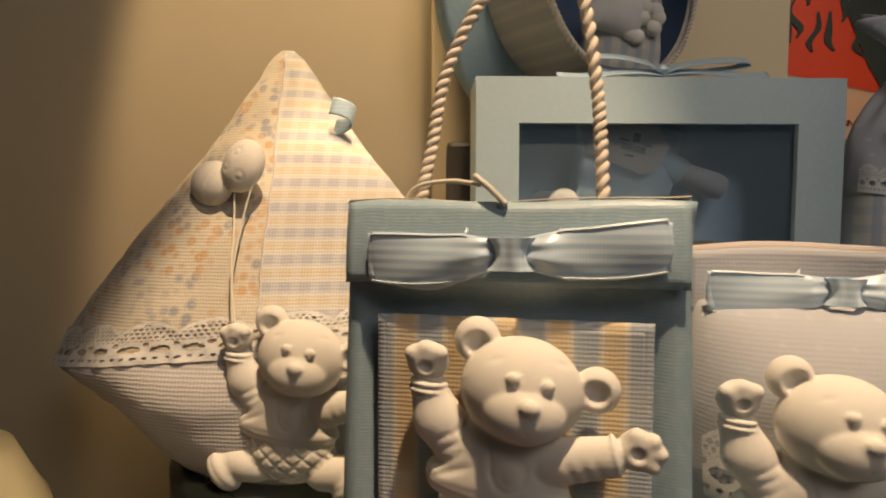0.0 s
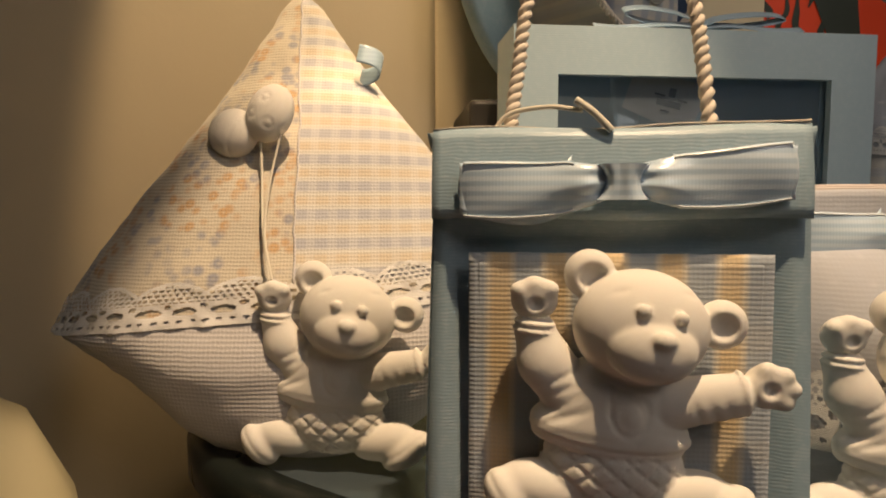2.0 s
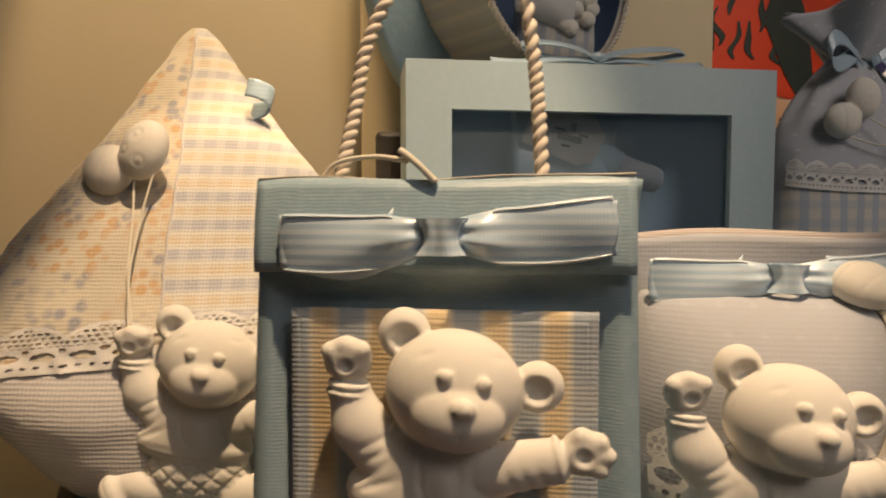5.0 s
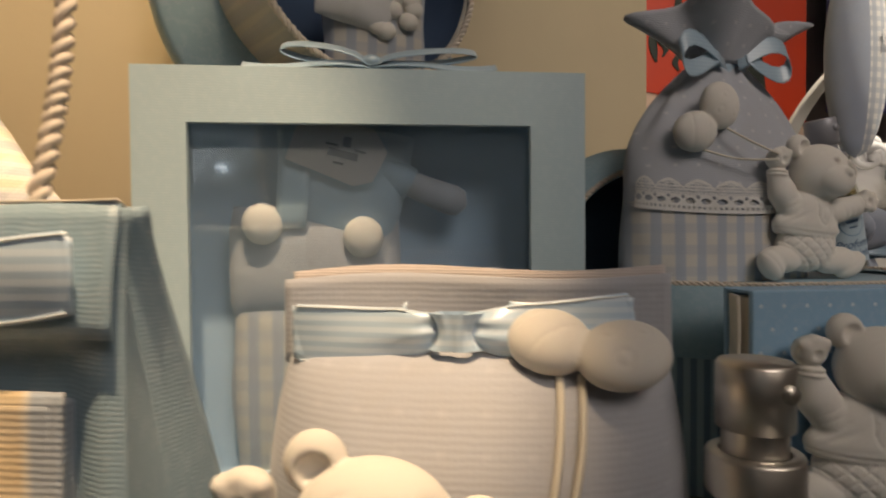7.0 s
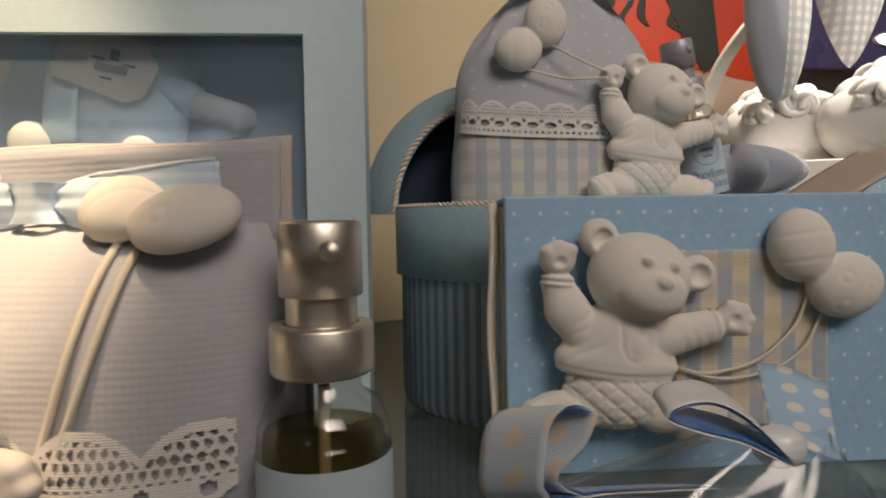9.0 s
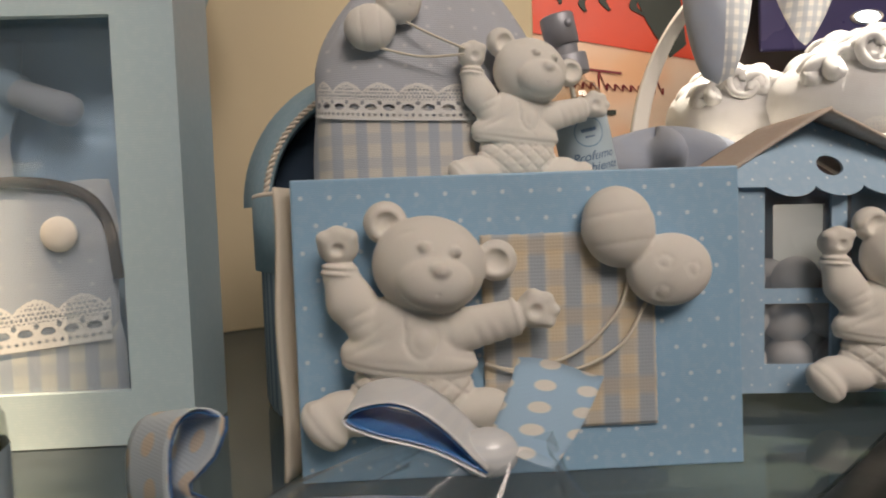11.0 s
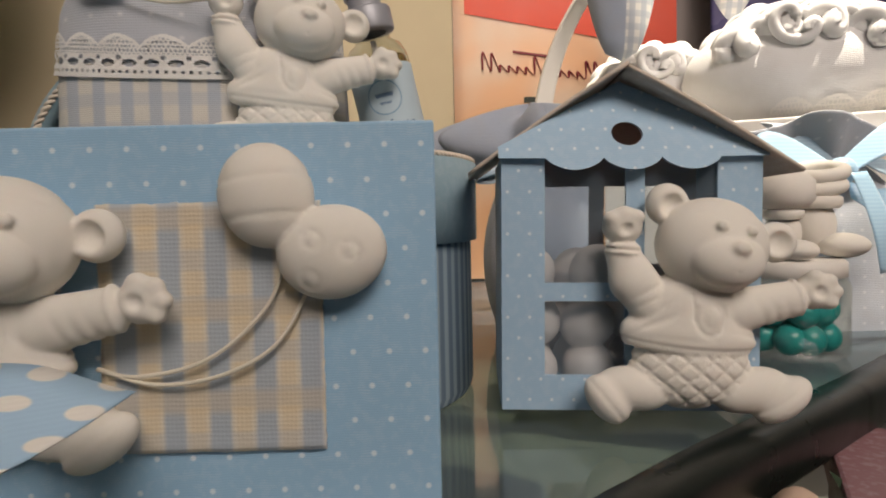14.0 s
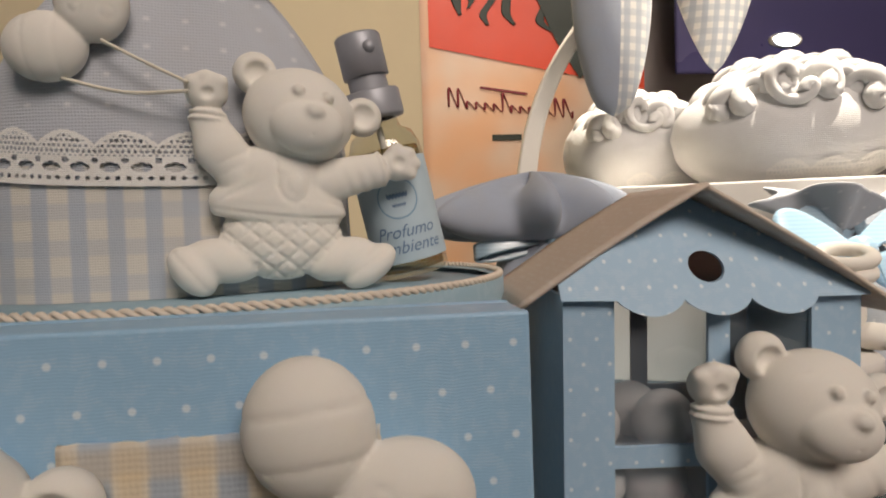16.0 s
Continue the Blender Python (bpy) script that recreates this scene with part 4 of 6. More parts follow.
def sweets():
    """Sugared almonds heaped in the house."""
    bm = bmesh.new()
    bmesh.ops.create_uvsphere(bm, u_segments=20, v_segments=12, radius=1.0)
    me = bpy.data.meshes.new("sugared_almond")
    bm.to_mesh(me)
    bm.free()
    me.shade_smooth()
    me.materials.append(plain("sugar_shell", (0.74, 0.68, 0.64), 0.35, 300, 0.00005))
    rng = random.Random(4)
    spots = [(x, y, z) for z in (0.0110, 0.0275, 0.0440) for y in (0.0125, 0.0310) for x in (-0.0295, -0.0105, 0.0085, 0.0275)]
    for x, y, z in spots:
        if z > 0.04 and x > 0.0:
            continue
        ob = new("sugared_almond", me)
        ob.matrix_world = HOUSE @ pose(x + rng.uniform(-0.002, 0.002), y + rng.uniform(-0.0015, 0.0015), z + rng.uniform(-0.001, 0.001), rng.uniform(0, 90), rng.uniform(0, 90), 0) @ Matrix.Diagonal((0.0088, 0.0088, 0.0098, 1))
        tagged(ob, "smooth white sugared almond in the house box", "sweet", "sugared almonds")


sweets()


# ---- pillow pouch ----
def pouch():
    m = pose(0.1345, 0.196, 0, 0, 0, -11.5)
    p = thing("fabric_pouch", m, "plump rose-grey linen pouch with folded top and satin ribbon", "pouch")

    def front(u, v):
        x = (u - 0.5) * 2
        bulge = (1 - abs(x) ** 3.2) ** 0.6 * max(0.0, 1 - abs(2 * v - 0.92) ** 3.0) ** 0.55
        wide = 0.0475 + 0.0065 * math.sin(math.pi * min(1, v * 1.05)) ** 0.8
        wob = 0.0009 * noise.noise(Vector((u * 5, v * 5, 7)))
        return x * wide, 0.012 - 0.031 * bulge + wob, 0.092 * v + wob

    def rear(u, v):
        x, y, z = front(u, v)
        return x, 0.024 - 0.6 * y, z
    part("front_cushion", sheet(60, 50, front), ROSE_LINEN, p, "ribbed rose-grey linen front")
    part("back_cushion", sheet(40, 30, rear), ROSE_LINEN, p)

    def gather(u, v, off=0.0):
        x = (u - 0.5) * 0.099
        return x, 0.010 + off + 0.003 * math.sin(u * 7) * v, 0.083 + 0.022 * v + 0.0022 * (u - 0.5) + 0.0012 * math.sin(u * 6)
    part("folded_top", sheet(50, 8, lambda u, v: gather(u, v), thick=0.0009), ROSE_LINEN, p)
    part("folded_top", sheet(50, 8, lambda u, v: gather(u, v * 1.08, 0.007), thick=0.0009), cloth("peach_lining", lambda n: n.mix(n.noise(90), (0.60, 0.54, 0.50), (0.55, 0.50, 0.49))), p, "peach lining edge")

    satin_bow(p, SATIN, -0.0030, 0.0040, 0.0925, 0.0425, 0.0145, 0.0016)

    def lace(t, z):
        u = 0.06 + 0.88 * t / 0.118
        q = Vector(front(u, (0.024 + z) / 0.092))
        return q + Vector((0, -0.0022, 0))
    part("lace_band", lace_strip(0.118, 0.026, lace, cell=0.0005, pitch=0.0125), LACE, p, "white lace trim")
    string_path = [Vector(front(0.715 - 0.05 * k / 30 - 0.13 * (k / 30) ** 2, 0.90 - 0.66 * k / 30)) + Vector((0, -0.0012, 0)) for k in range(31)]
    part("string", tube(string_path, 0.0009, 6), STRING, p, "cream hanging string")
    string_path = [Vector(front(0.765 - 0.07 * k / 30 - 0.14 * (k / 30) ** 2, 0.90 - 0.66 * k / 30)) + Vector((0, -0.0014, 0)) for k in range(31)]
    part("string", tube(string_path, 0.0009, 6), STRING, p, "cream hanging string")
    return m


POUCH = pouch()
bear(pose(0.1100, 0.1800, 0.0025, 0, 0, -9), 0.0735, "cream plaster teddy bear on the rose-grey pouch")
balloons(POUCH @ pose(0.0190, 0.0025, 0.0884, -60) @ pose(0, 0, 0, 0, -24), 0.0225, "cream plaster balloon pair on the rose-grey pouch")


# ---- room perfume bottles ----
LABEL_INK = plain("label_ink", (0.16, 0.25, 0.40), 0.6, 300)


def wrapped_word(text, size, radius, z):
    """A slanted word bent round an upright cylinder."""
    curve = bpy.data.curves.new("word", "FONT")
    curve.body, curve.size, curve.align_x, curve.shear = text, size, "CENTER", 0.35
    ob = new("word", curve)
    me = ob.to_mesh()
    bm = bmesh.new()
    bm.from_mesh(me)
    ob.to_mesh_clear()
    bpy.data.objects.remove(ob)
    bpy.data.curves.remove(curve)
    for v in bm.verts:
        a = -math.pi / 2 + v.co.x / radius
        v.co = (radius * math.cos(a), radius * math.sin(a), z + v.co.y)
    return bm


def perfume(m, label, k=1.0, metal=SILVER):
    b = thing("perfume_bottle", m, label, "bottle", "room perfume bottles")
    S = Matrix.Scale(k, 4)

    def turned(name, profile, material, text=""):
        bm = lathe(profile, 40)
        bmesh.ops.transform(bm, matrix=S, verts=bm.verts)
        return part(name, bm, material, b, text)
    glass = turned("glass_body", [(0.0001, 0.0005), (0.0115, 0.0005), (0.0130, 0.002), (0.0134, 0.042), (0.0130, 0.0470), (0.0112, 0.0515), (0.0078, 0.0535), (0.0070, 0.0575)], GLASS, "clear glass body")
    glass.visible_shadow = False
    turned("liquid", [(0.0001, 0.0020), (0.0118, 0.0025), (0.0122, 0.0430), (0.0119, 0.0460), (0.0001, 0.0460)], clear("amber_liquid", (0.70, 0.63, 0.42), 0.1, 0.02), "amber liquid")
    turned("paper_label", [(0.01345, 0.006), (0.01355, 0.0065), (0.01355, 0.0415), (0.01345, 0.042)], plain("label_paper", (0.50, 0.62, 0.70), 0.5, 300), "pale blue paper label")
    turned("collar", [(0.0066, 0.0572), (0.0096, 0.0574), (0.0102, 0.0580), (0.0103, 0.0586), (0.0103, 0.0664), (0.0099, 0.0671), (0.0075, 0.0673)], metal, "brushed metal collar")
    turned("dip_tube", [(0.0012, 0.004), (0.0012, 0.0545)], WHITE_PAINT, "thin white dip tube")
    turned("neck", [(0.0070, 0.0665), (0.0070, 0.0730)], metal)
    turned("spray_cap", [(0.0070, 0.0725), (0.0082, 0.0727), (0.0082, 0.0865), (0.0076, 0.0873), (0.0001, 0.0873)], metal, "brushed metal spray cap")
    bm = bmesh.new()
    bmesh.ops.create_cone(bm, cap_ends=True, segments=16, radius1=0.0022 * k, radius2=0.0020 * k, depth=0.0012 * k)
    bmesh.ops.transform(bm, matrix=pose(0.0030 * k, -0.0077 * k, 0.0815 * k, 90), verts=bm.verts)
    part("nozzle", bm, metal, b)
    for j, (z, wide, tall) in enumerate(((0.0295, 0.34, 0.0016), (0.0262, 0.22, 0.0008))):
        def bar(u, v, z=z, wide=wide, tall=tall):
            a = -math.pi / 2 + (u - 0.5) * wide * 1.6
            r = 0.01365 * k
            return r * math.cos(a), r * math.sin(a), (z + (v - 0.5) * tall + 0.0004 * math.sin(u * 40)) * k
        part("print", sheet(24, 2, bar), LABEL_INK, b)

    def emblem(u, v):
        a, r = 2 * math.pi * u, (0.0066 + 0.0006 * v)
        b2 = -math.pi / 2 + r * math.cos(a) / 0.0135
        return 0.01370 * k * math.cos(b2), 0.01370 * k * math.sin(b2), (0.0285 + r * math.sin(a)) * k
    part("emblem_ring", sheet(48, 1, emblem), plain("emblem_ink", (0.25, 0.40, 0.55), 0.6, 300), b)
    for word, z in (("Profumo", 0.0150), ("Ambiente", 0.0095)):
        part("lettering", wrapped_word(word, 0.0062 * k, 0.0138 * k, z * k), LABEL_INK, b, smooth=False)
    return b


perfume(pose(0.1964, 0.1800, 0), "small glass perfume bottle with brushed metal spray cap on shelf")


# ---- tied sack on the hatbox ----
def sack(m, label, height, half, lower, upper, lacy=True, flare=0.05):
    s = thing("fabric_sack", m, label, "sack")
    tie = height * 0.80

    def body(u, z):
        a = 2 * math.pi * u
        t = z / tie
        r = half * (1.06 - 0.16 * t + 0.03 * math.sin(math.pi * min(1, t * 1.1))) * (1 - max(0, t - 0.5) ** 2 * 2.7)
        fold = 1 + 0.06 * max(0, t - 0.55) * math.sin(a * 9) * 4
        wob = 0.0012 * noise.noise(Vector((3 * math.cos(a), 3 * math.sin(a), z * 40)))
        return Vector(((r * fold + wob) * math.cos(a), (r * fold * 0.42 + wob) * math.sin(a), z))
    split = tie * 0.36
    part("skirt", sheet(72, 16, lambda u, v: body(u, split * v), close_u=True), lower, s, "blue and cream checked cotton skirt")
    part("body", sheet(72, 30, lambda u, v: body(u, split + (tie - split) * v), close_u=True), upper, s)
    if lacy:
        around = half * 2.6

        def band(t, z):
            u = 0.5 + 0.04 + 0.42 * t / around
            p = body(u, split - 0.003 + z - 0.004 * math.sin(math.pi * t / around))
            return p + Vector((p.x * 0.02, -0.0013, 0))
        part("lace_band", lace_strip(around, 0.0165, band), LACE, s, "white cotton lace trim")

    def frill(u, v):
        a = 2 * math.pi * u
        base = body(u, tie)
        r = 1 + 1.5 * v * (1 + 0.25 * math.sin(a * 2)) + 0.35 * v * math.sin(a * 6)
        return base.x * r * (1 + flare * 6 * v), base.y * r * 1.2 - 0.004 * v * math.sin(a * 3), tie + (height - tie) * v * (0.85 + 0.22 * math.sin(a * 3 + 1))
    part("frill", sheet(72, 14, frill, close_u=True, thick=0.0007), upper, s, "gathered frill")
    r = abs(body(0, tie).x)

    def tied(u, v):
        a = 2 * math.pi * u
        return (r + 0.0015) * math.cos(a), (r * 0.42 + 0.0016) * math.sin(a), tie + (v - 0.5) * 0.011 + 0.0015 * math.cos(a)
    part("ribbon", sheet(48, 6, tied, close_u=True), PLAIN_SATIN, s, "blue satin ribbon")
    for side in (-1, 1):
        path = [Vector((side * (0.004 + 0.030 * math.sin(k / 14 * 3.0)) * 1.0, -r * 0.42 - 0.004 - 0.004 * math.sin(k / 14 * 3), tie + 0.009 * math.sin(k / 14 * 6.28) + 0.004 * k / 14)) for k in range(15)]
        part("ribbon_bow", ribbon(path, lambda u: (0, 0.35, 1), 0.010), PLAIN_SATIN, s, "blue satin bow loop")
    return m


sack(pose(0.2905, 0.3700, 0.0907, 0, 0, 12), "blue-grey linen sack with checked skirt and satin bow, on hatbox", 0.142, 0.0545, SKIRT_CHECK, DOT_LINEN)
bear(pose(0.3275, 0.3560, 0.0910, 0, 0, 14), 0.0730, "white plaster teddy bear before the tied sack")
balloons(pose(0.2640, 0.3440, 0.1650, 0, -87, 6), 0.0235, "white plaster balloon pair on the tied sack")
string([(0.280, 0.3405, 0.1665), (0.292, 0.3395, 0.160), (0.3045, 0.3370, 0.1535)], "thin white string from the balloons to the bear")
string([(0.268, 0.3410, 0.156), (0.286, 0.3400, 0.1515), (0.3045, 0.3370, 0.1510)], "thin white string from the balloons to the bear")
perfume(pose(0.3695, 0.3780, 0.0930, 3, -12, 0), "small glass room perfume bottle leaning beside the bear", 0.99, DULL_SILVER)

balloons(pose(-0.1055, 0.2860, 0.1300, -30, -62, 0), 0.0250, "cream plaster balloon pair on the diamond sachet")
string([(-0.094, 0.276, 0.128), (-0.0925, 0.270, 0.112), (-0.0905, 0.259, 0.092), (-0.086, 0.246, 0.072)], "thin cream string of the sachet balloons")
string([(-0.085, 0.273, 0.130), (-0.0885, 0.268, 0.112), (-0.0895, 0.257, 0.090), (-0.085, 0.246, 0.072)], "thin cream string of the sachet balloons")


# ---- cloth doll in the window box ----
def cushion(w, h, d, power=2.6, seed=0):
    """A plump closed cushion, front to -y, its foot at z = 0."""
    def place(side):
        def f(u, v):
            x, z = 2 * u - 1, 2 * v - 1
            b = max(0.0, 1 - abs(x) ** power) ** 0.5 * max(0.0, 1 - abs(z) ** power) ** 0.5
            k = 1 + 0.05 * noise.noise(Vector((3 * u, 3 * v, seed)))
            return x * w * (1 - 0.06 * z * z) * k, side * d * b * k, h * (v + 0.01 * math.sin(9 * u + seed))
        return f
    return fill(sheet(28, 28, place(-1)), sheet(28, 28, place(1)))


def moved(bm, m):
    bmesh.ops.transform(bm, matrix=m, verts=bm.verts)
    return bm


def ball(radius, m, u=24, v=16):
    bm = bmesh.new()
    bmesh.ops.create_uvsphere(bm, u_segments=u, v_segments=v, radius=radius)
    return moved(bm, m)


DOLL_BLUE = cloth("doll_blue", lambda n: n.mix(n.noise(40), (0.36, 0.50, 0.64), (0.42, 0.57, 0.70)))


def doll():
    d = thing("cloth_doll", BOX @ pose(-0.023, 0.0255, 0.0026), "cloth doll in blue jacket and checked skirt inside the window box", "doll")
    part("skirt", moved(cushion(0.036, 0.092, 0.0075, 3.0, 2), pose(0, 0, 0)), SKIRT_CHECK, d, "checked cotton skirt")
    part("body", moved(cushion(0.037, 0.048, 0.0085, 2.6, 4), pose(0.0, -0.001, 0.078)), ROSE_LINEN, d, "rose-grey linen body")
    part("jacket", moved(cushion(0.027, 0.055, 0.010, 3.0, 6), pose(0.006, 0.0, 0.108, 0, 14)), DOLL_BLUE, d, "blue cloth jacket")
    part("sleeve", tube([Vector((0.022, -0.002, 0.146)), Vector((0.036, -0.002, 0.138)), Vector((0.042, -0.002, 0.135))], 0.0075, 12), DOLL_BLUE, d)
    part("arm", tube([Vector((0.040, -0.003, 0.136)), Vector((0.052, -0.003, 0.131)), Vector((0.060, -0.003, 0.128)), Vector((0.064, -0.003, 0.1265)), Vector((0.0665, -0.003, 0.1255))], lambda s: (0.0055 + 0.0015 * math.sin(3 * s)) * math.sqrt(max(0.02, 1 - max(0.0, s - 0.55) ** 2 / 0.21)), 12), ROSE_LINEN, d, "pale cloth arm")
    for x, z in ((-0.021, 0.118), (0.021, 0.112)):
        part("knob", ball(0.0085, pose(x, -0.010, z) @ Matrix.Diagonal((1, 0.6, 1.05, 1))), PLASTER, d, "cream plaster knob")
    part("ribbon", sheet(4, 16, lambda u, v: (-0.016 + 0.013 * u + 0.002 * math.sin(3 * v), -0.010 - 0.002 * math.sin(6 * v), 0.116 + 0.05 * v), thick=0.0004), PLAIN_SATIN, d, "blue ribbon")
    bm = bmesh.new()
    ring = [bm.verts.new((x, 0, z)) for x, z in ((-0.016, -0.006), (-0.014, 0.011), (0.012, 0.011), (0.018, 0.004), (0.015, -0.007), (0.009, -0.010))]
    bm.faces.new(ring)
    bmesh.ops.solidify(bm, geom=bm.faces[:], thickness=0.0005)
    tag = part("card_tag", moved(bm, pose(0.0095, -0.0135, 0.1475, 0, 13) @ Matrix.Scale(1.2, 4)), plain("tag_card", (0.74, 0.70, 0.70), 0.6, 200), d, "white card tag with a small printed emblem", smooth=False)
    ink = plain("tag_ink", (0.03, 0.03, 0.06), 0.6, 200)
    for x, z, w, h in ((0.003, 0.000, 0.0052, 0.0013), (0.0035, 0.0045, 0.0014, 0.0018), (0.002, -0.0034, 0.0018, 0.0004), (-0.0015, 0.0026, 0.0022, 0.0004), (0.0085, 0.0022, 0.0020, 0.0004)):
        part("emblem", moved(block(x - w, x + w, -0.0006, -0.0002, z - h, z + h), pose(0.0095, -0.0135, 0.1475, 0, 13) @ Matrix.Scale(1.2, 4)), ink, tag, smooth=False)


doll()


def little_bag():
    """A lace-trimmed cloth bag that stands beside the doll."""
    g = thing("cloth_bag", BOX @ pose(0.0240, 0.0120, 0.0026), "small lilac cloth bag with lace inside the window box", "bag")
    part("body", cushion(0.036, 0.098, 0.0062, 3.4, 12), DOT_LINEN, g)
    part("skirt", moved(cushion(0.0375, 0.044, 0.0066, 3.4, 14), pose(0, -0.0004, 0)), SKIRT_CHECK, g, "checked cotton foot")
    brown = plain("brown_piping", (0.06, 0.04, 0.03), 0.7, 300)
    part("piping", tube(spline([(-0.035, -0.003, 0.086), (-0.010, -0.004, 0.0975), (0.020, -0.004, 0.0955), (0.033, -0.003, 0.084), (0.0365, -0.002, 0.060)], 40), 0.0022, 8), brown, g, "dark brown piping")
    part("lace_band", lace_strip(0.070, 0.019, lambda t, z: Vector((-0.035 + t, -0.0078 + 40 * (t - 0.035) ** 4 * 20, 0.034 + z + 0.10 * (t - 0.035))), cell=0.0005), LACE, g, "white lace trim")
    part("plaster_flower", ball(0.0068, pose(0.018, -0.0075, 0.078) @ Matrix.Diagonal((1, 0.5, 1, 1))), PLASTER, g, "cream plaster flower")


little_bag()


# ---- stand, round box and bow behind the window box ----
STAND = plain("dark_stand", (0.05, 0.045, 0.04), 0.5, 60, 0.0002, amount=0.3)
solo("display_stand", block(0.002, 0.134, 0.345, 0.432, 0, 0.1565, 0.003), STAND, Matrix(), "dark brown display stand behind the window box", "stand", smooth=False)


def round_box():
    """An open round box on edge, its checked side and corded mouth turned to the front."""
    b = thing("round_box", pose(0.078, 0.412, 0.2515, 0, 0, 33), "pale blue round box on edge with checked side and cord", "round box")
    turn = pose(0, 0, 0, 90)
    part("base_disc", moved(lathe([(0.0001, -0.010), (0.0925, -0.010), (0.0945, -0.008), (0.0945, 0.000), (0.0925, 0.002), (0.0001, 0.002)], 90), turn), HAT_PAPER, b, "pale blue paper disc")
    part("checked_side", moved(lathe([(0.0665, 0.0025), (0.0675, 0.052), (0.0655, 0.0525), (0.0645, 0.003)], 90), pose(0, 0, 0.010) @ turn), cloth("ring_check", gingham_pattern((0.50, 0.48, 0.42), (0.50, 0.50, 0.48), 0.0075, ground=(0.62, 0.58, 0.48))), b, "checked cotton side")
    part("navy_lining", moved(lathe([(0.0001, 0.0035), (0.0640, 0.0035), (0.0640, 0.0500)], 60), pose(0, 0, 0.010) @ turn), plain("blue_lining", (0.06, 0.10, 0.18), 0.8, 300), b)
    part("cord_edging", moved(rope(circle_points(0.0665, 0.0535), 0.0019, 150, n=1100), pose(0, 0, 0.010) @ turn), CORD, b, "twisted cream cord")
    return b


round_box()
dolly = thing("small_sachet", pose(0.1080, 0.377, 0.1945, 0, 0, 20), "small checked sachet with plaster flowers inside the round box", "sachet")
part("body", cushion(0.028, 0.066, 0.011, 2.4, 9), SKIRT_CHECK, dolly)
part("collar", moved(cushion(0.020, 0.026, 0.008, 2.2, 3), pose(-0.016, -0.010, 0.026, 0, 12)), WHITE_CLOTH, dolly, "white cloth collar")
for k in range(7):
    part("plaster_flower", ball(0.0055, pose(0.001 + 0.010 * math.sin(k * 2.4) + 0.006, -0.012, 0.034 + 0.009 * math.cos(k * 1.9)) @ Matrix.Diagonal((1, 0.6, 0.85, 1)), 12, 8), PLASTER, dolly, "cream plaster flower")


def flat_bow():
    b = thing("ribbon_bow", pose(0.108, 0.3130, 0.1823), "pale blue ribbon bow lying on the window box", "bow")
    for side, length, lift in ((-1, 0.037, 0.013), (1, 0.044, 0.010)):
        path = [Vector((side * length * math.sin(s * math.pi) ** 0.8, -0.003 - 0.005 * s, 0.0035 + lift * s * math.sin(s * math.pi) ** 0.5)) for s in (k / 28 for k in range(29))]
        part("bow_loop", ribbon(path, lambda u: (0, 0.8, 0.6), 0.0055, 0.0005), PLAIN_SATIN, b)
    for side in (-1, 1):
        path = [Vector((side * 0.052 * s, -0.008, 0.0030 + 0.0010 * math.sin(s * 6))) for s in (k / 16 for k in range(17))]
        part("bow_tail", ribbon(path, lambda u: (0, 0.8, 0.6), 0.0050, 0.0005), PLAIN_SATIN, b)
    part("bow_knot", ball(0.004, pose(0, -0.006, 0.0045) @ Matrix.Diagonal((1.1, 1, 0.8, 1))), PLAIN_SATIN, b)


flat_bow()


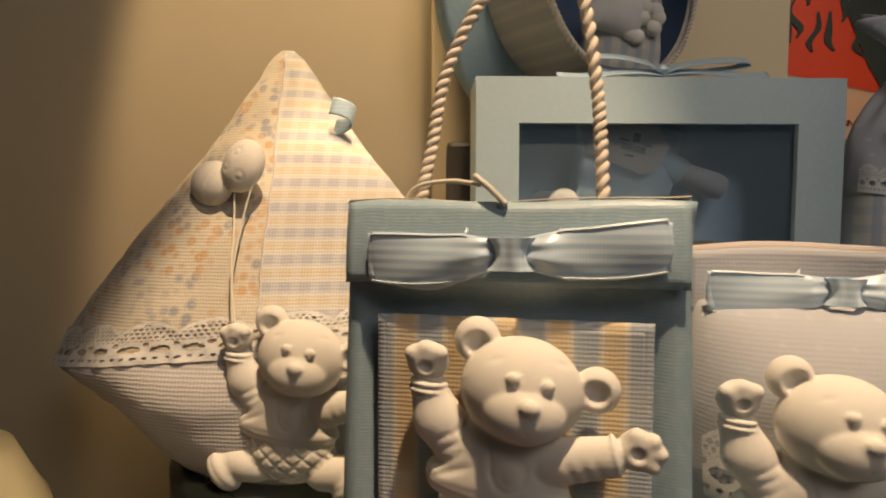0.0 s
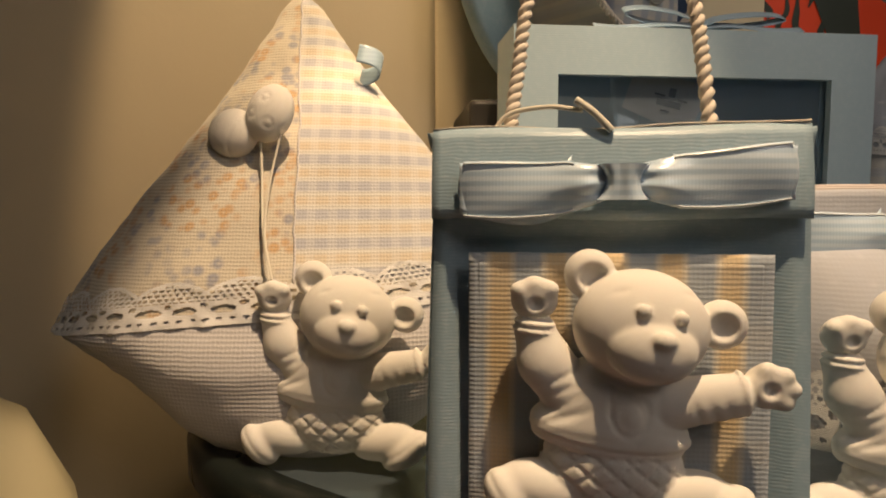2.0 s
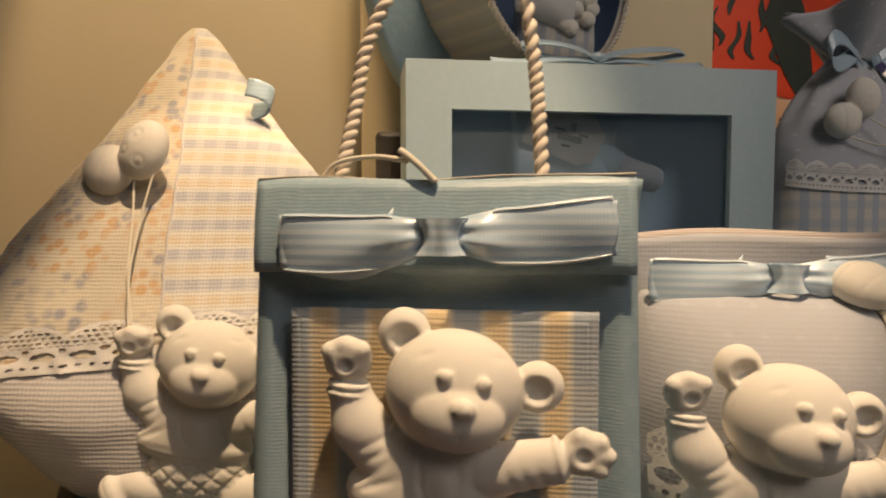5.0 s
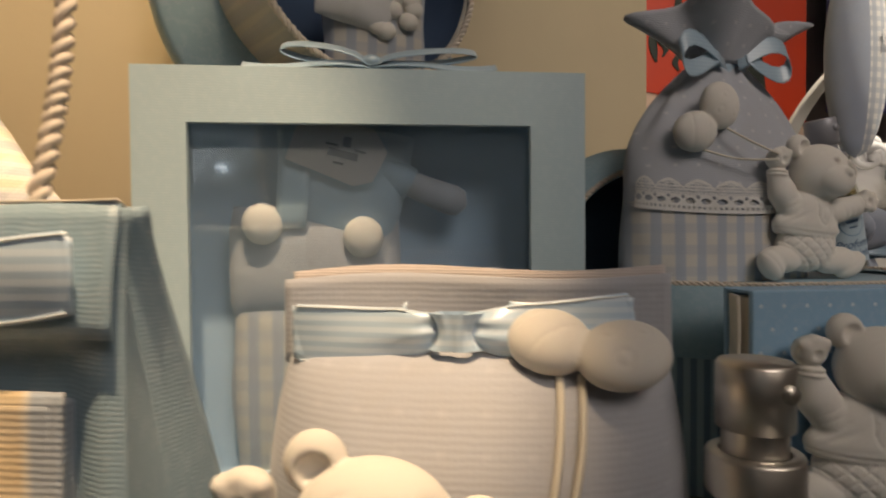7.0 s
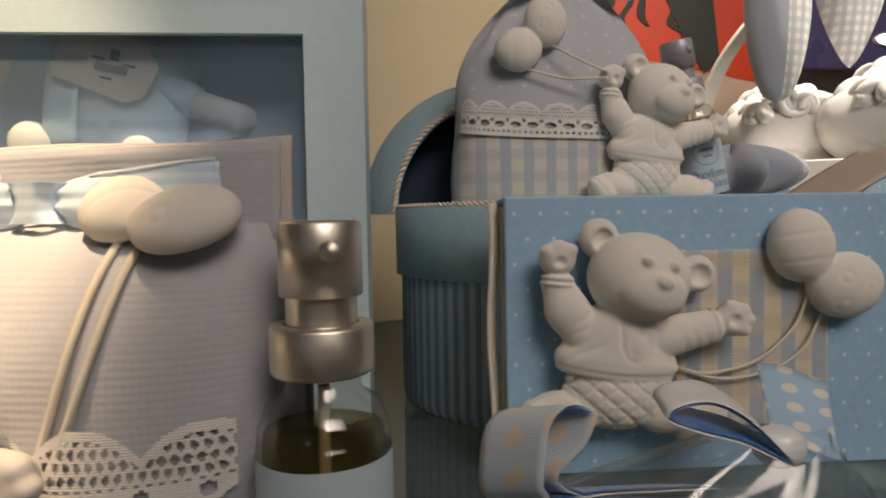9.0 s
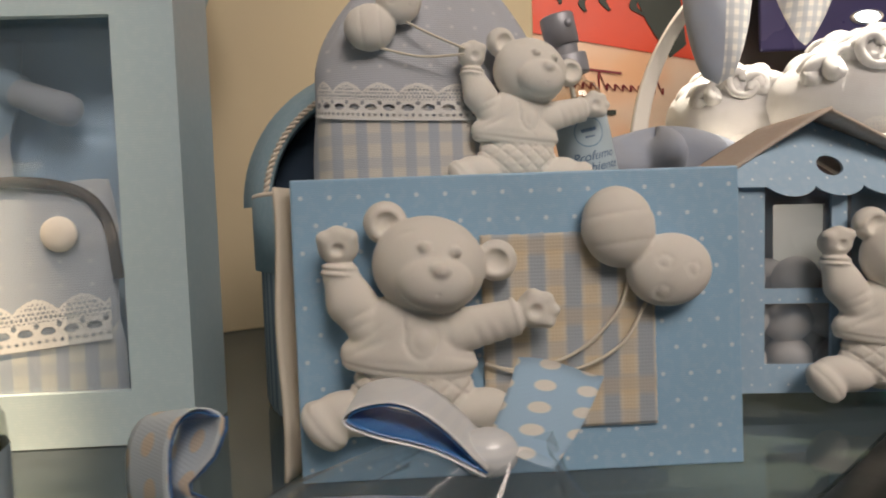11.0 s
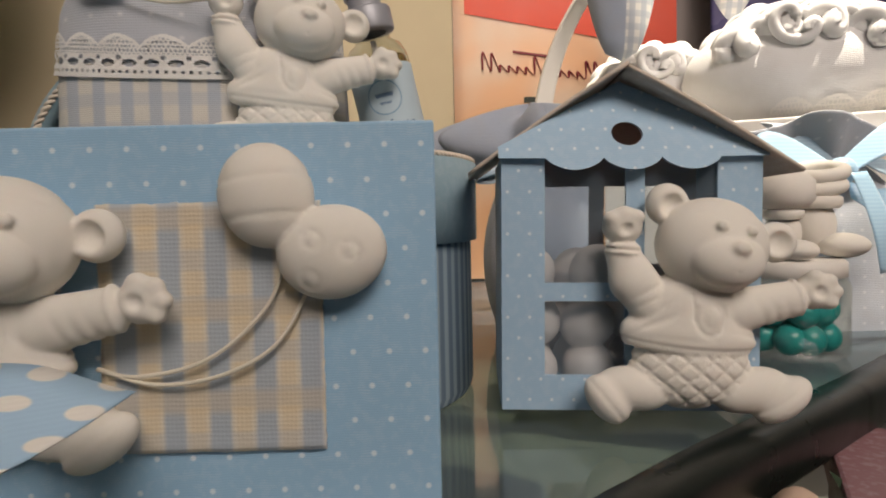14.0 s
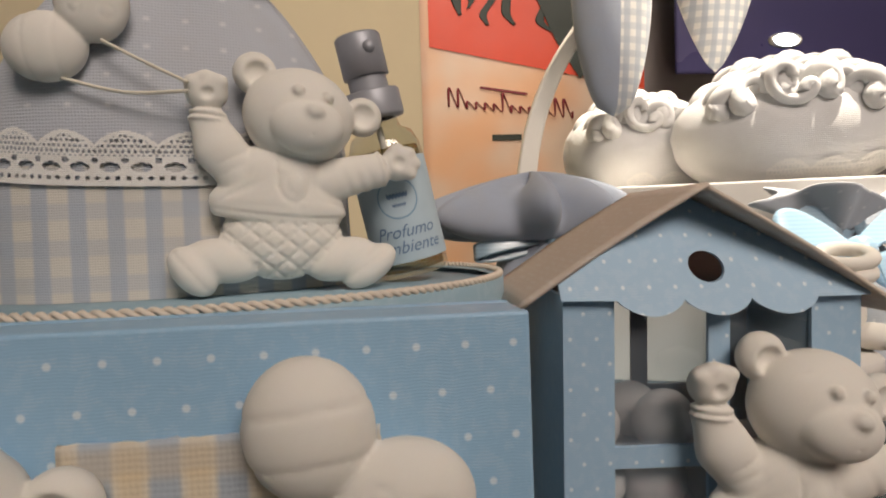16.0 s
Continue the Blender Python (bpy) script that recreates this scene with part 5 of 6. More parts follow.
# ---- cellophane parcel before the album ----
def parcel():
    p = thing("cellophane_parcel", pose(0.2760, 0.1980, 0), "clear cellophane parcel with white and blue ribbon", "gift parcel")

    def film(u, v):
        a = 2 * math.pi * u
        r = 0.030 * (1 - 0.62 * max(0, v - 0.45) ** 1.3 / 0.46) * (1 + 0.06 * math.sin(a * 7 + 5 * v) + 0.04 * math.sin(a * 13 - 9 * v))
        return r * 1.35 * math.cos(a) + 0.020 * v ** 2, r * 0.75 * math.sin(a) - 0.005 * v ** 2, 0.0006 + 0.034 * v + 0.002 * math.sin(a * 5) * v
    wrap = part("film_wrap", sheet(56, 18, film, close_u=True), CELLOPHANE, p, "crinkled clear film")
    wrap.visible_shadow = False
    teal = plain("teal_sweet", (0.05, 0.40, 0.38), 0.3, 200)
    for k in range(5):
        part("sweet", ball(0.0062, pose(-0.016 + 0.008 * k, 0.004 * math.sin(k * 2.0), 0.0066), 16, 10), teal if k % 2 else PLASTER, p, "teal and white sweet")

    n = Nodes("spotted_ribbon")
    u = n.m("SUBTRACT", n.m("FRACT", n.m("ADD", n.m("DIVIDE", n.m("SUBTRACT", n.x, n.m("MULTIPLY", n.y, 0.4)), 0.0095), 100.2)), 0.5)
    v = n.m("SUBTRACT", n.m("FRACT", n.m("ADD", n.m("DIVIDE", n.m("ADD", n.z, n.m("MULTIPLY", n.y, 0.9)), 0.0090), 100.3)), 0.5)
    r = n.m("SQRT", n.m("ADD", n.m("MULTIPLY", u, u), n.m("MULTIPLY", v, v)))
    n.bump(n.wave(n.z, 0.0007), 0.3, 0.0001)
    spots = n.done(n.mix(n.step(r, 0.29, 0.23), (0.40, 0.59, 0.78), (0.82, 0.80, 0.76)), 0.4)

    pale = n.mat.copy()
    for node in pale.node_tree.nodes:
        if node.type == "MIX" and node.data_type == "RGBA":
            node.inputs[6].default_value, node.inputs[7].default_value = (0.66, 0.74, 0.80, 1), (0.80, 0.70, 0.58, 1)

    def loop(points, width, across, outside, words):
        path = spline(points, 30)
        part("ribbon_loop", ribbon(path, across, width, 0.0003), outside, p, words)
        n = len(path)
        mid = sum(path, Vector()) / n
        inner = []
        for k, q in enumerate(path):
            ahead = path[min(k + 1, n - 1)] - path[max(k - 1, 0)]
            side = Vector(across(0)).normalized().cross(ahead).normalized()
            inner.append(q + side * (0.0008 if side.dot(mid - q) > 0 else -0.0008))
        part("ribbon_lining", ribbon(inner, across, width * 0.96, 0.0002), ROYAL, p, "royal blue ribbon lining")
    loop([(0.004, 0.003, 0.021), (-0.024, -0.002, 0.023), (-0.0400, -0.012, 0.027), (-0.0415, -0.014, 0.037), (-0.0398, -0.014, 0.0445), (-0.0355, -0.014, 0.0477), (-0.0308, -0.014, 0.0455), (-0.0332, -0.014, 0.0387), (-0.0385, -0.012, 0.0310), (-0.024, -0.001, 0.021), (0.002, 0.003, 0.018)], 0.016, lambda u: (-0.76, 0.60, -0.22), pale, "pale blue ribbon loop with cream spots")
    loop([(0.0225, -0.005, 0.0335), (0.0130, -0.004, 0.0430), (0.0050, -0.003, 0.0468), (-0.0030, -0.003, 0.0458), (-0.0050, -0.003, 0.0428), (0.0010, -0.004, 0.0402), (0.0120, -0.004, 0.0370), (0.0220, -0.005, 0.0320)], 0.012, lambda u: (0.12, 1, 0.15), WHITE_SATIN, "white satin ribbon loop")

    def end(s, w):
        low = Vector((0.0205, -0.0060, 0.0345)).lerp(Vector((0.0350, -0.0074, 0.0320)), w)
        high = Vector((0.0325, 0.0225, 0.0468)).lerp(Vector((0.0544, 0.0256, 0.0412)), w)
        return low.lerp(high, s) + Vector((0, 0, -0.002 * math.sin(3 * s) + 0.0008 * math.sin(5 * w)))
    part("ribbon_end", sheet(16, 8, lambda w, s: end(s, w), thick=0.0003), spots, p, "blue ribbon end with white spots")
    part("ribbon_knot", ball(0.0062, pose(0.0225, -0.004, 0.0335) @ Matrix.Diagonal((1.0, 0.8, 0.8, 1))), WHITE_SATIN, p)


parcel()


# ---- behind and beside the little house ----
def blue_pouch():
    m = pose(0.4460, 0.480, 0)
    s = thing("velvet_pouch", m, "blue-grey velvet pouch with a gathered frill and ribbon", "pouch")

    def body(u, v):
        a = 2 * math.pi * u
        r = 0.036 * math.sin(math.pi * min(1, 0.25 + 0.62 * v)) ** 0.8 * (1 + 0.05 * v * math.sin(9 * a))
        return r * math.cos(a), r * 0.7 * math.sin(a), 0.106 * v
    part("body", sheet(56, 20, body, close_u=True), BLUE_CLOTH, s)

    def frill(u, v):
        a = 2 * math.pi * u
        r = 0.013 * (1 - 0.97 * v ** 3) + 0.033 * math.sin(math.pi * min(1.0, v * 1.02) ** 0.62) ** 0.8
        fold = 1 + (0.30 * math.sin(8 * a + 1.0 + 1.2 * v) + 0.08 * math.sin(13 * a + 2.0)) * math.sin(math.pi * v ** 0.8) ** 0.7
        left = 1.22 if math.cos(a) < 0 else 0.92
        droop = 0.007 * max(0.0, -math.cos(a)) * math.sin(math.pi * v)
        return -0.008 + r * fold * left * math.cos(a), 0.62 * r * fold * math.sin(a), 0.099 + 0.035 * (1 + 0.10 * math.sin(8 * a + 1.0)) * (1 - (1 - v) ** 1.8) - droop
    part("frill", sheet(120, 22, frill, close_u=True), BLUE_CLOTH, s, "gathered velvet frill")
    bow = satin_material("dusk_satin", (0.26, 0.38, 0.48), (0.33, 0.46, 0.56), 0.0021)
    part("ribbon", sheet(40, 4, lambda u, v: (0.0155 * math.cos(6.2832 * u), 0.011 * math.sin(6.2832 * u), 0.0985 + 0.007 * v), close_u=True), bow, s, "blue satin ribbon")
    left = [Vector((-0.002, -0.0125, 0.1025)), Vector((-0.020, -0.0150, 0.1010)), Vector((-0.036, -0.0150, 0.0975)), Vector((-0.0415, -0.0130, 0.0950)), Vector((-0.036, -0.0110, 0.0935)), Vector((-0.020, -0.0115, 0.0955)), Vector((-0.002, -0.0118, 0.1000))]
    right = [Vector((-0.002, -0.0125, 0.1025)), Vector((0.016, -0.0150, 0.1020)), Vector((0.030, -0.0140, 0.1010)), Vector((0.034, -0.0110, 0.1000)), Vector((0.016, -0.0112, 0.0995)), Vector((-0.002, -0.0118, 0.1000))]
    for points in (left, right):
        part("bow_loop", ribbon(spline(points, 10), lambda u: (0, 0.35, 1), 0.0085), bow, s)
    part("bow_knot", ball(0.0038, pose(-0.001, -0.0125, 0.1010) @ Matrix.Diagonal((0.9, 0.8, 1.2, 1))), bow, s)


blue_pouch()


def tray():
    m = pose(0.503, 0.560, 0, 0, 0, -20.8)
    t = thing("display_tray", m, "white painted wooden tray with an arched handle", "tray")
    L, D, H = 0.34, 0.16, 0.132
    for name, dims in (("front_board", (0, L, 0, 0.006, 0, H)), ("back_board", (0, L, D - 0.006, D, 0, H)), ("end_board", (0, 0.006, 0.006, D - 0.006, 0, H)), ("end_board", (L - 0.006, L, 0.006, D - 0.006, 0, H)), ("floor_board", (0.006, L - 0.006, 0.006, D - 0.006, H - 0.010, H - 0.004))):
        part(name, block(*dims, 0.0012), WHITE_PAINT, t, smooth=False)
    arch = [Vector((-0.050 + 0.22 * (1 - math.cos(a)) , 0.010 + 0.02 * math.sin(a), 0.115 + 0.215 * math.sin(a) ** 0.9)) for a in (math.pi * k / 60 for k in range(61))]
    part("handle", ribbon(arch, lambda u: (0.9, 0.45, 0.2), 0.014, 0.005), WHITE_PAINT, t, "white arched handle")
    return m


TRAY = tray()


def puff(m, length, label, seed):
    """A long white pillow with a frilled top and a lace foot."""
    p = thing("frilled_pillow", m, label, "pillow", "white frilled pillows")

    def skin(u, v):
        a = 2 * math.pi * u
        s = 2 * v - 1
        r = max(0.0, 1 - abs(s) ** 2.6) ** 0.5 * (1 + 0.06 * noise.noise(Vector((math.cos(a) * 1.5, math.sin(a) * 1.5, v * 4 + seed))))
        return length / 2 * s, 0.028 * r * math.cos(a), 0.024 + 0.0265 * r * math.sin(a)
    part("body", sheet(40, 40, skin, close_u=True), WHITE_CLOTH, p)
    for row in range(5):
        path = []
        for k in range(161):
            u = k / 160
            w = u * length * 0.84 - length * 0.36
            a = u * 62 + row * 1.7
            path.append(Vector((w + 0.004 * math.sin(a * 1.0), -0.022 + 0.010 * row + 0.0035 * math.sin(a * 0.5 + row), 0.0515 - 0.0045 * abs(row - 2) + 0.0050 * math.cos(a) - 0.022 * abs(2 * u - 0.88) ** 3)))
        part("frill", tube(path, lambda t: 0.0034 + 0.0010 * math.sin(t * 90), 7), WHITE_CLOTH, p, "gathered white frill")

    def foot(t, z):
        u = t / (length * 0.62)
        q = Vector(skin(0.5 + 0.08 + 0.13 * (1 - z / 0.017), 0.36 + 0.6 * u))
        return q + Vector((0, -0.0015, 0))
    part("lace_band", lace_strip(length * 0.62, 0.017, foot, cell=0.0006), LACE, p, "white lace trim")
    path = [Vector((-length * 0.12 + 0.007 * math.cos(t * 9) * (1 - t * 0.5) + 0.014 * t, -0.0265 - 0.002 * t, 0.044 + 0.007 * math.sin(t * 9) * (1 - 0.5 * t) - 0.008 * t)) for t in (k / 40 for k in range(41))]
    part("rolled_edge", tube(path, 0.0024, 10), WHITE_CLOTH, p, "rolled white cloth edge")


puff(TRAY @ pose(0.128, 0.046, 0.1285, 0, 0, 2) @ Matrix.Scale(1.55, 4), 0.098, "white frilled pillow with lace foot lying in the tray", 1)
puff(TRAY @ pose(0.030, 0.075, 0.1285, 0, 0, 14) @ Matrix.Scale(1.35, 4), 0.085, "white frilled pillow lying at the tray's end", 5)
puff(TRAY @ pose(0.275, 0.060, 0.1285, 0, 0, -4) @ Matrix.Scale(1.55, 4), 0.095, "white frilled pillow lying far along the tray", 8)


def hanging(m, w, h, label, left, right, blunt=0.02):
    """A stuffed cloth drop that hangs by a cord, point down."""
    s = thing("hanging_heart", m, label, "ornament", "stuffed hanging shapes")

    def half(side):
        def f(u, v):
            a = side * math.pi * u
            r = math.sin(math.pi * min(1, blunt * v ** 0.3 + 0.55 * v)) ** 0.8
            return w * r * math.sin(a), -0.018 * r * math.cos(a) * 0.9, h * v
        return f
    part("left_half", sheet(20, 24, half(-1)), left, s)
    part("right_half", sheet(20, 24, half(1)), right, s)
    part("lace_band", lace_strip(w * 1.3, 0.016, lambda t, z: Vector(half(1)(0.12 + 0.5 * t / (w * 1.3), 0.62 + z / h)) + Vector((0.0008, -0.0015, 0)), cell=0.0006), LACE, s)
    part("cord", tube([Vector((0, 0, h * 0.98)), Vector((0.002, 0, h + 0.25)), Vector((0.0, 0, 1.3 - m.translation.z))], 0.0012, 6), STRING, s, "cream hanging cord")


hanging(pose(0.5130, 0.550, 0.178), 0.027, 0.150, "stuffed grey and checked cloth drop hanging over the tray", BLUE_CLOTH, GREY_CHECK, 0.22)
hanging(pose(0.6200, 0.613, 0.222), 0.038, 0.125, "stuffed checked cloth heart hanging over the tray", GREY_CHECK, GREY_CHECK)


# ---- poster ----
def poster():
    m = pose(0.3990, 0.8000, 0.168, 0, 0, 2.0)
    p = thing("poster", m, "red and peach poster with dark painted figures and script", "poster")
    n = Nodes("poster_paper")
    peach = n.done(dirt(n, n.mix(n.step(n.noise(9, 2), 0.4, 0.65), (0.80, 0.46, 0.26), (0.78, 0.60, 0.46)), 0.1, 20), 0.35)
    part("paper", block(0, 0.25, 0, 0.002, -0.166, 0.42), peach, p, smooth=False)
    part("backing", block(0.0, 0.25, 0.002, 0.006, -0.168, 0.42), STAND, p, smooth=False)
    bm = bmesh.new()
    bm.faces.new([bm.verts.new(q) for q in ((0.013, -0.0012, 0.128), (0.25, -0.0012, 0.084), (0.25, -0.0012, 0.42), (0.013, -0.0012, 0.42))])
    part("red_field", bm, plain("poster_red", (0.72, 0.055, 0.008), 0.4, 60), p, "red painted field", smooth=False)
    ink, wine = plain("poster_ink", (0.02, 0.03, 0.02), 0.5, 60), plain("poster_wine", (0.22, 0.02, 0.03), 0.5, 60)
    rng = random.Random(11)
    for k in range(9):
        x0, z0 = 0.025 + 0.015 * k + rng.uniform(-0.004, 0.004), 0.150 + rng.uniform(0, 0.06) - 0.10 * max(0, k - 6) * 0.1
        path = spline([(x0, -0.0022, z0 + 0.05), (x0 + rng.uniform(-0.01, 0.01), -0.0022, z0 + 0.03), (x0 + rng.uniform(-0.012, 0.012), -0.0022, z0 + 0.012), (x0 + rng.uniform(-0.01, 0.01), -0.0022, z0)], 24)
        part("painted_figure", ribbon(path, lambda u: (1, 0, 0.3), lambda u, k=k: 0.004 + 0.007 * math.sin(3.1 * u) ** 2), ink, p, "dark green and black brush figure")
    bm = bmesh.new()
    bm.faces.new([bm.verts.new(q) for q in ((0.118, -0.0026, 0.205), (0.150, -0.0026, 0.135), (0.176, -0.0026, 0.095), (0.196, -0.0026, 0.110), (0.185, -0.0026, 0.20), (0.15, -0.0026, 0.30))])
    part("painted_figure", bm, ink, p, smooth=False)
    pen = []
    for k in range(30):
        tall = 0.020 if k in (1, 3, 13, 25, 27) else 0.0075
        x = 0.032 + 0.0048 * k
        pen.append((x - 0.004 * (k % 2), -0.0014, 0.066 - 0.10 * (x - 0.034) + (tall if k % 2 else 0.0)))
    part("script_bar", tube(spline(pen, 240), lambda t: 0.0009 + 0.0004 * math.sin(t * 90), 6), wine, p)
    part("script_bar", moved(block(0, 0.052, -0.0016, -0.0008, -0.0012, 0.0012), pose(0.066, 0, 0.086, 0, 8)), wine, p, smooth=False)
    part("print_bar", block(0.078, 0.110, -0.0012, -0.0006, 0.030, 0.036), ink, p, smooth=False)


poster()

# soffit panel with a downlight, far behind the tray; its violet light is painted on
VIOLET = plain("violet_lit_colour", (0.10, 0.09, 0.23), 0.3, 30, 0.0002)
solo("wall_panel", block(0.70, 1.10, 0.835, 0.842, 0.275, 0.60, 0.003), VIOLET, Matrix(), "panel on the far wall, its violet light put into the colour", "wall panel", kind="structure", smooth=False)
N_GLOW = Nodes("downlight_glow")
N_GLOW.bsdf.inputs["Emission Color"].default_value = (0.85, 0.95, 1.0, 1)
N_GLOW.bsdf.inputs["Emission Strength"].default_value = 9.0
GLOW = N_GLOW.done((0.9, 0.9, 0.9), 0.4)
dl = thing("downlight", pose(0.832, 0.834, 0.312, 90), "small round white downlight in the violet panel", "lamp")
part("lens", moved(lathe([(0.0001, 0.004), (0.014, 0.004), (0.015, 0.0)], 32), Matrix.Diagonal((1, 0.45, 1, 1))), GLOW, dl, "glowing lens")
part("ring", moved(lathe([(0.015, 0.0), (0.018, 0.005), (0.021, 0.0)], 32), Matrix.Diagonal((1, 0.45, 1, 1))), SILVER, dl, "metal ring")

# lamps on the shop wall behind the viewer, mirrored in the window films
rail = thing("light_rail", pose(-0.62, -1.765, 0.33), "rail of small white shop lamps on the rear wall", "lamp rail", kind="structure")
part("rail_bar", block(-0.30, 0.30, 0, 0.03, 0.10, 0.13), DARK_METAL, rail, smooth=False)
N_BULB = Nodes("bulb_glow")
N_BULB.bsdf.inputs["Emission Color"].default_value = (0.75, 0.88, 1.0, 1)
N_BULB.bsdf.inputs["Emission Strength"].default_value = 22.0
BULB = N_BULB.done((0.9, 0.9, 0.9), 0.4)
for k in range(12):
    part("bulb", block(-0.29 + 0.05 * k, -0.255 + 0.05 * k, -0.004, -0.0005, 0.108, 0.122), BULB, rail, "glowing bulb", smooth=False)
for x in (-0.02, 0.10, 0.22):
    part("bulb", block(x, x + 0.022, 0.0, 0.02, 0.02, 0.040), BULB, rail, "glowing bulb", smooth=False)


# ---- jar and bow at the end of the shelf ----
def jar():
    j = thing("sweet_jar", pose(0.5560, 0.4150, 0), "glass jar of teal sweets with a plaster lid figure", "jar")
    g = part("glass_body", lathe([(0.0001, 0.0006), (0.024, 0.0006), (0.026, 0.003), (0.026, 0.034), (0.024, 0.039), (0.022, 0.041)], 48), GLASS, j, "clear glass body")
    g.visible_shadow = False
    part("lid", lathe([(0.0235, 0.0385), (0.0245, 0.039), (0.0245, 0.0455), (0.023, 0.0470), (0.0001, 0.0470)], 48), WHITE_PAINT, j, "white lid")
    teal = plain("teal_sugar", (0.03, 0.33, 0.32), 0.3, 200)
    for k in range(16):
        a = k * 2.4
        part("sweet", ball(0.0075, pose(0.0150 * math.cos(a), 0.0150 * math.sin(a), 0.0095 + 0.013 * (k // 8)), 14, 10), teal, j, "teal sweet")


def plaster_group():
    """Round plaster pieces piled behind the house: a pill box, two rings and a pair of boots."""
    for spot, wide, tall in (((0.549, 0.408, 0.0800), 0.0135, 0.0085),):
        solo("plaster_box", lathe([(0.0001, -tall), (wide - 0.004, -tall), (wide, -tall + 0.004), (wide, tall - 0.004), (wide - 0.004, tall), (0.0001, tall)], 40), PLASTER, pose(*spot), "round white plaster box standing on the jar lid", "ornament")
    for spot, r, lean in (((0.572, 0.420, 0.0820), 0.0105, 8), ((0.573, 0.421, 0.0895), 0.0110, 14)):
        solo("plaster_ring", lathe([(r + 0.0035 * math.cos(a), 0.0035 * math.sin(a)) for a in (2 * math.pi * k / 14 for k in range(15))], 40), PLASTER, pose(*spot, lean, -8, 0), "white plaster ring leaning on the pile", "ornament", "plaster rings")
    for spot, turn, k in (((0.549, 0.408, 0.0568), -20, 0.8), ((0.571, 0.418, 0.0592), 25, 1.0)):
        bm = ball(0.0115, pose(0, 0.002, 0.004) @ Matrix.Diagonal((0.9, 0.9, 1.15, 1)))
        fill(bm, ball(0.0100, pose(0.006, -0.009, -0.006) @ Matrix.Diagonal((1.15, 1.2, 0.62, 1))))
        fill(bm, lathe([(0.0095, 0.0120), (0.0112, 0.0140), (0.0112, 0.0175), (0.0092, 0.0185), (0.0080, 0.0150)], 24))
        solo("plaster_boot", bm, PLASTER, pose(*spot, 0, 0, turn) @ Matrix.Scale(k, 4), "small white plaster bootee before the dotted sack", "ornament", "plaster bootees")


plaster_group()
jar()
sack(pose(0.6230, 0.4900, 0), "dotted grey-blue sack with a wide satin bow on shelf end", 0.125, 0.052, DOT_LINEN, DOT_LINEN, lacy=False)


def big_bow():
    b = thing("satin_bow", pose(0.598, 0.445, 0.09), "wide pale blue satin bow tied on the dotted sack", "bow")
    for side, up in ((-1, 0.012), (1, 0.020)):
        path = [Vector((side * 0.046 * math.sin(t * 3.0), -0.006 * math.sin(t * 3.1), up * math.sin(t * 5.6) + 0.004 * t)) for t in (k / 24 for k in range(25))]
        part("bow_loop", ribbon(path, lambda u: (0.1, 0.5, 1), lambda u: 0.010 + 0.016 * math.sin(3.1 * u)), SKY_SATIN, b)
    path = [Vector((0.004 + 0.018 * t, -0.012 - 0.004 * math.sin(t * 3), -0.052 * t)) for t in (k / 16 for k in range(17))]
    part("bow_tail", ribbon(path, lambda u: (1, 0.4, 0.1), lambda u: 0.012 + 0.008 * u), SKY_SATIN, b)
    part("bow_knot", ball(0.0075, pose(0, -0.004, 0.001)), SKY_SATIN, b)


big_bow()

# ---- below the shelf ----
COUNTER = plain("lower_counter", (0.22, 0.21, 0.19), 0.4, 20, 0.0003, amount=0.4)
solo("lower_shelf", block(-0.80, 1.3, -0.05, 1.2, -0.112, -0.100, 0.002), COUNTER, Matrix(), "grey-green lower display shelf", "shelf", kind="structure", smooth=False)
PINK = paper("pink_paper", (0.30, 0.15, 0.17))


def gift(m, w, d, h, label):
    g = thing("pink_gift_box", m, label, "gift box", "pink boxes below the shelf")
    part("box_body", block(-w, w, -d, d, 0, h - 0.016, 0.0015), PINK, g, smooth=False)
    part("box_lid", block(-w - 0.002, w + 0.002, -d - 0.002, d + 0.002, h - 0.018, h, 0.0015), PINK, g, smooth=False)


gift(pose(0.563, 0.292, -0.100, 0, 0, -27), 0.05, 0.05, 0.084, "matt pink paper gift box on the lower shelf")
gift(pose(0.690, 0.310, -0.100, 0, 0, -8), 0.04, 0.04, 0.095, "taller matt pink paper gift box on the lower shelf")
gift(pose(-0.030, 0.130, -0.100, 0, 0, 12), 0.04, 0.03, 0.05, "low pink paper gift box on the lower shelf")


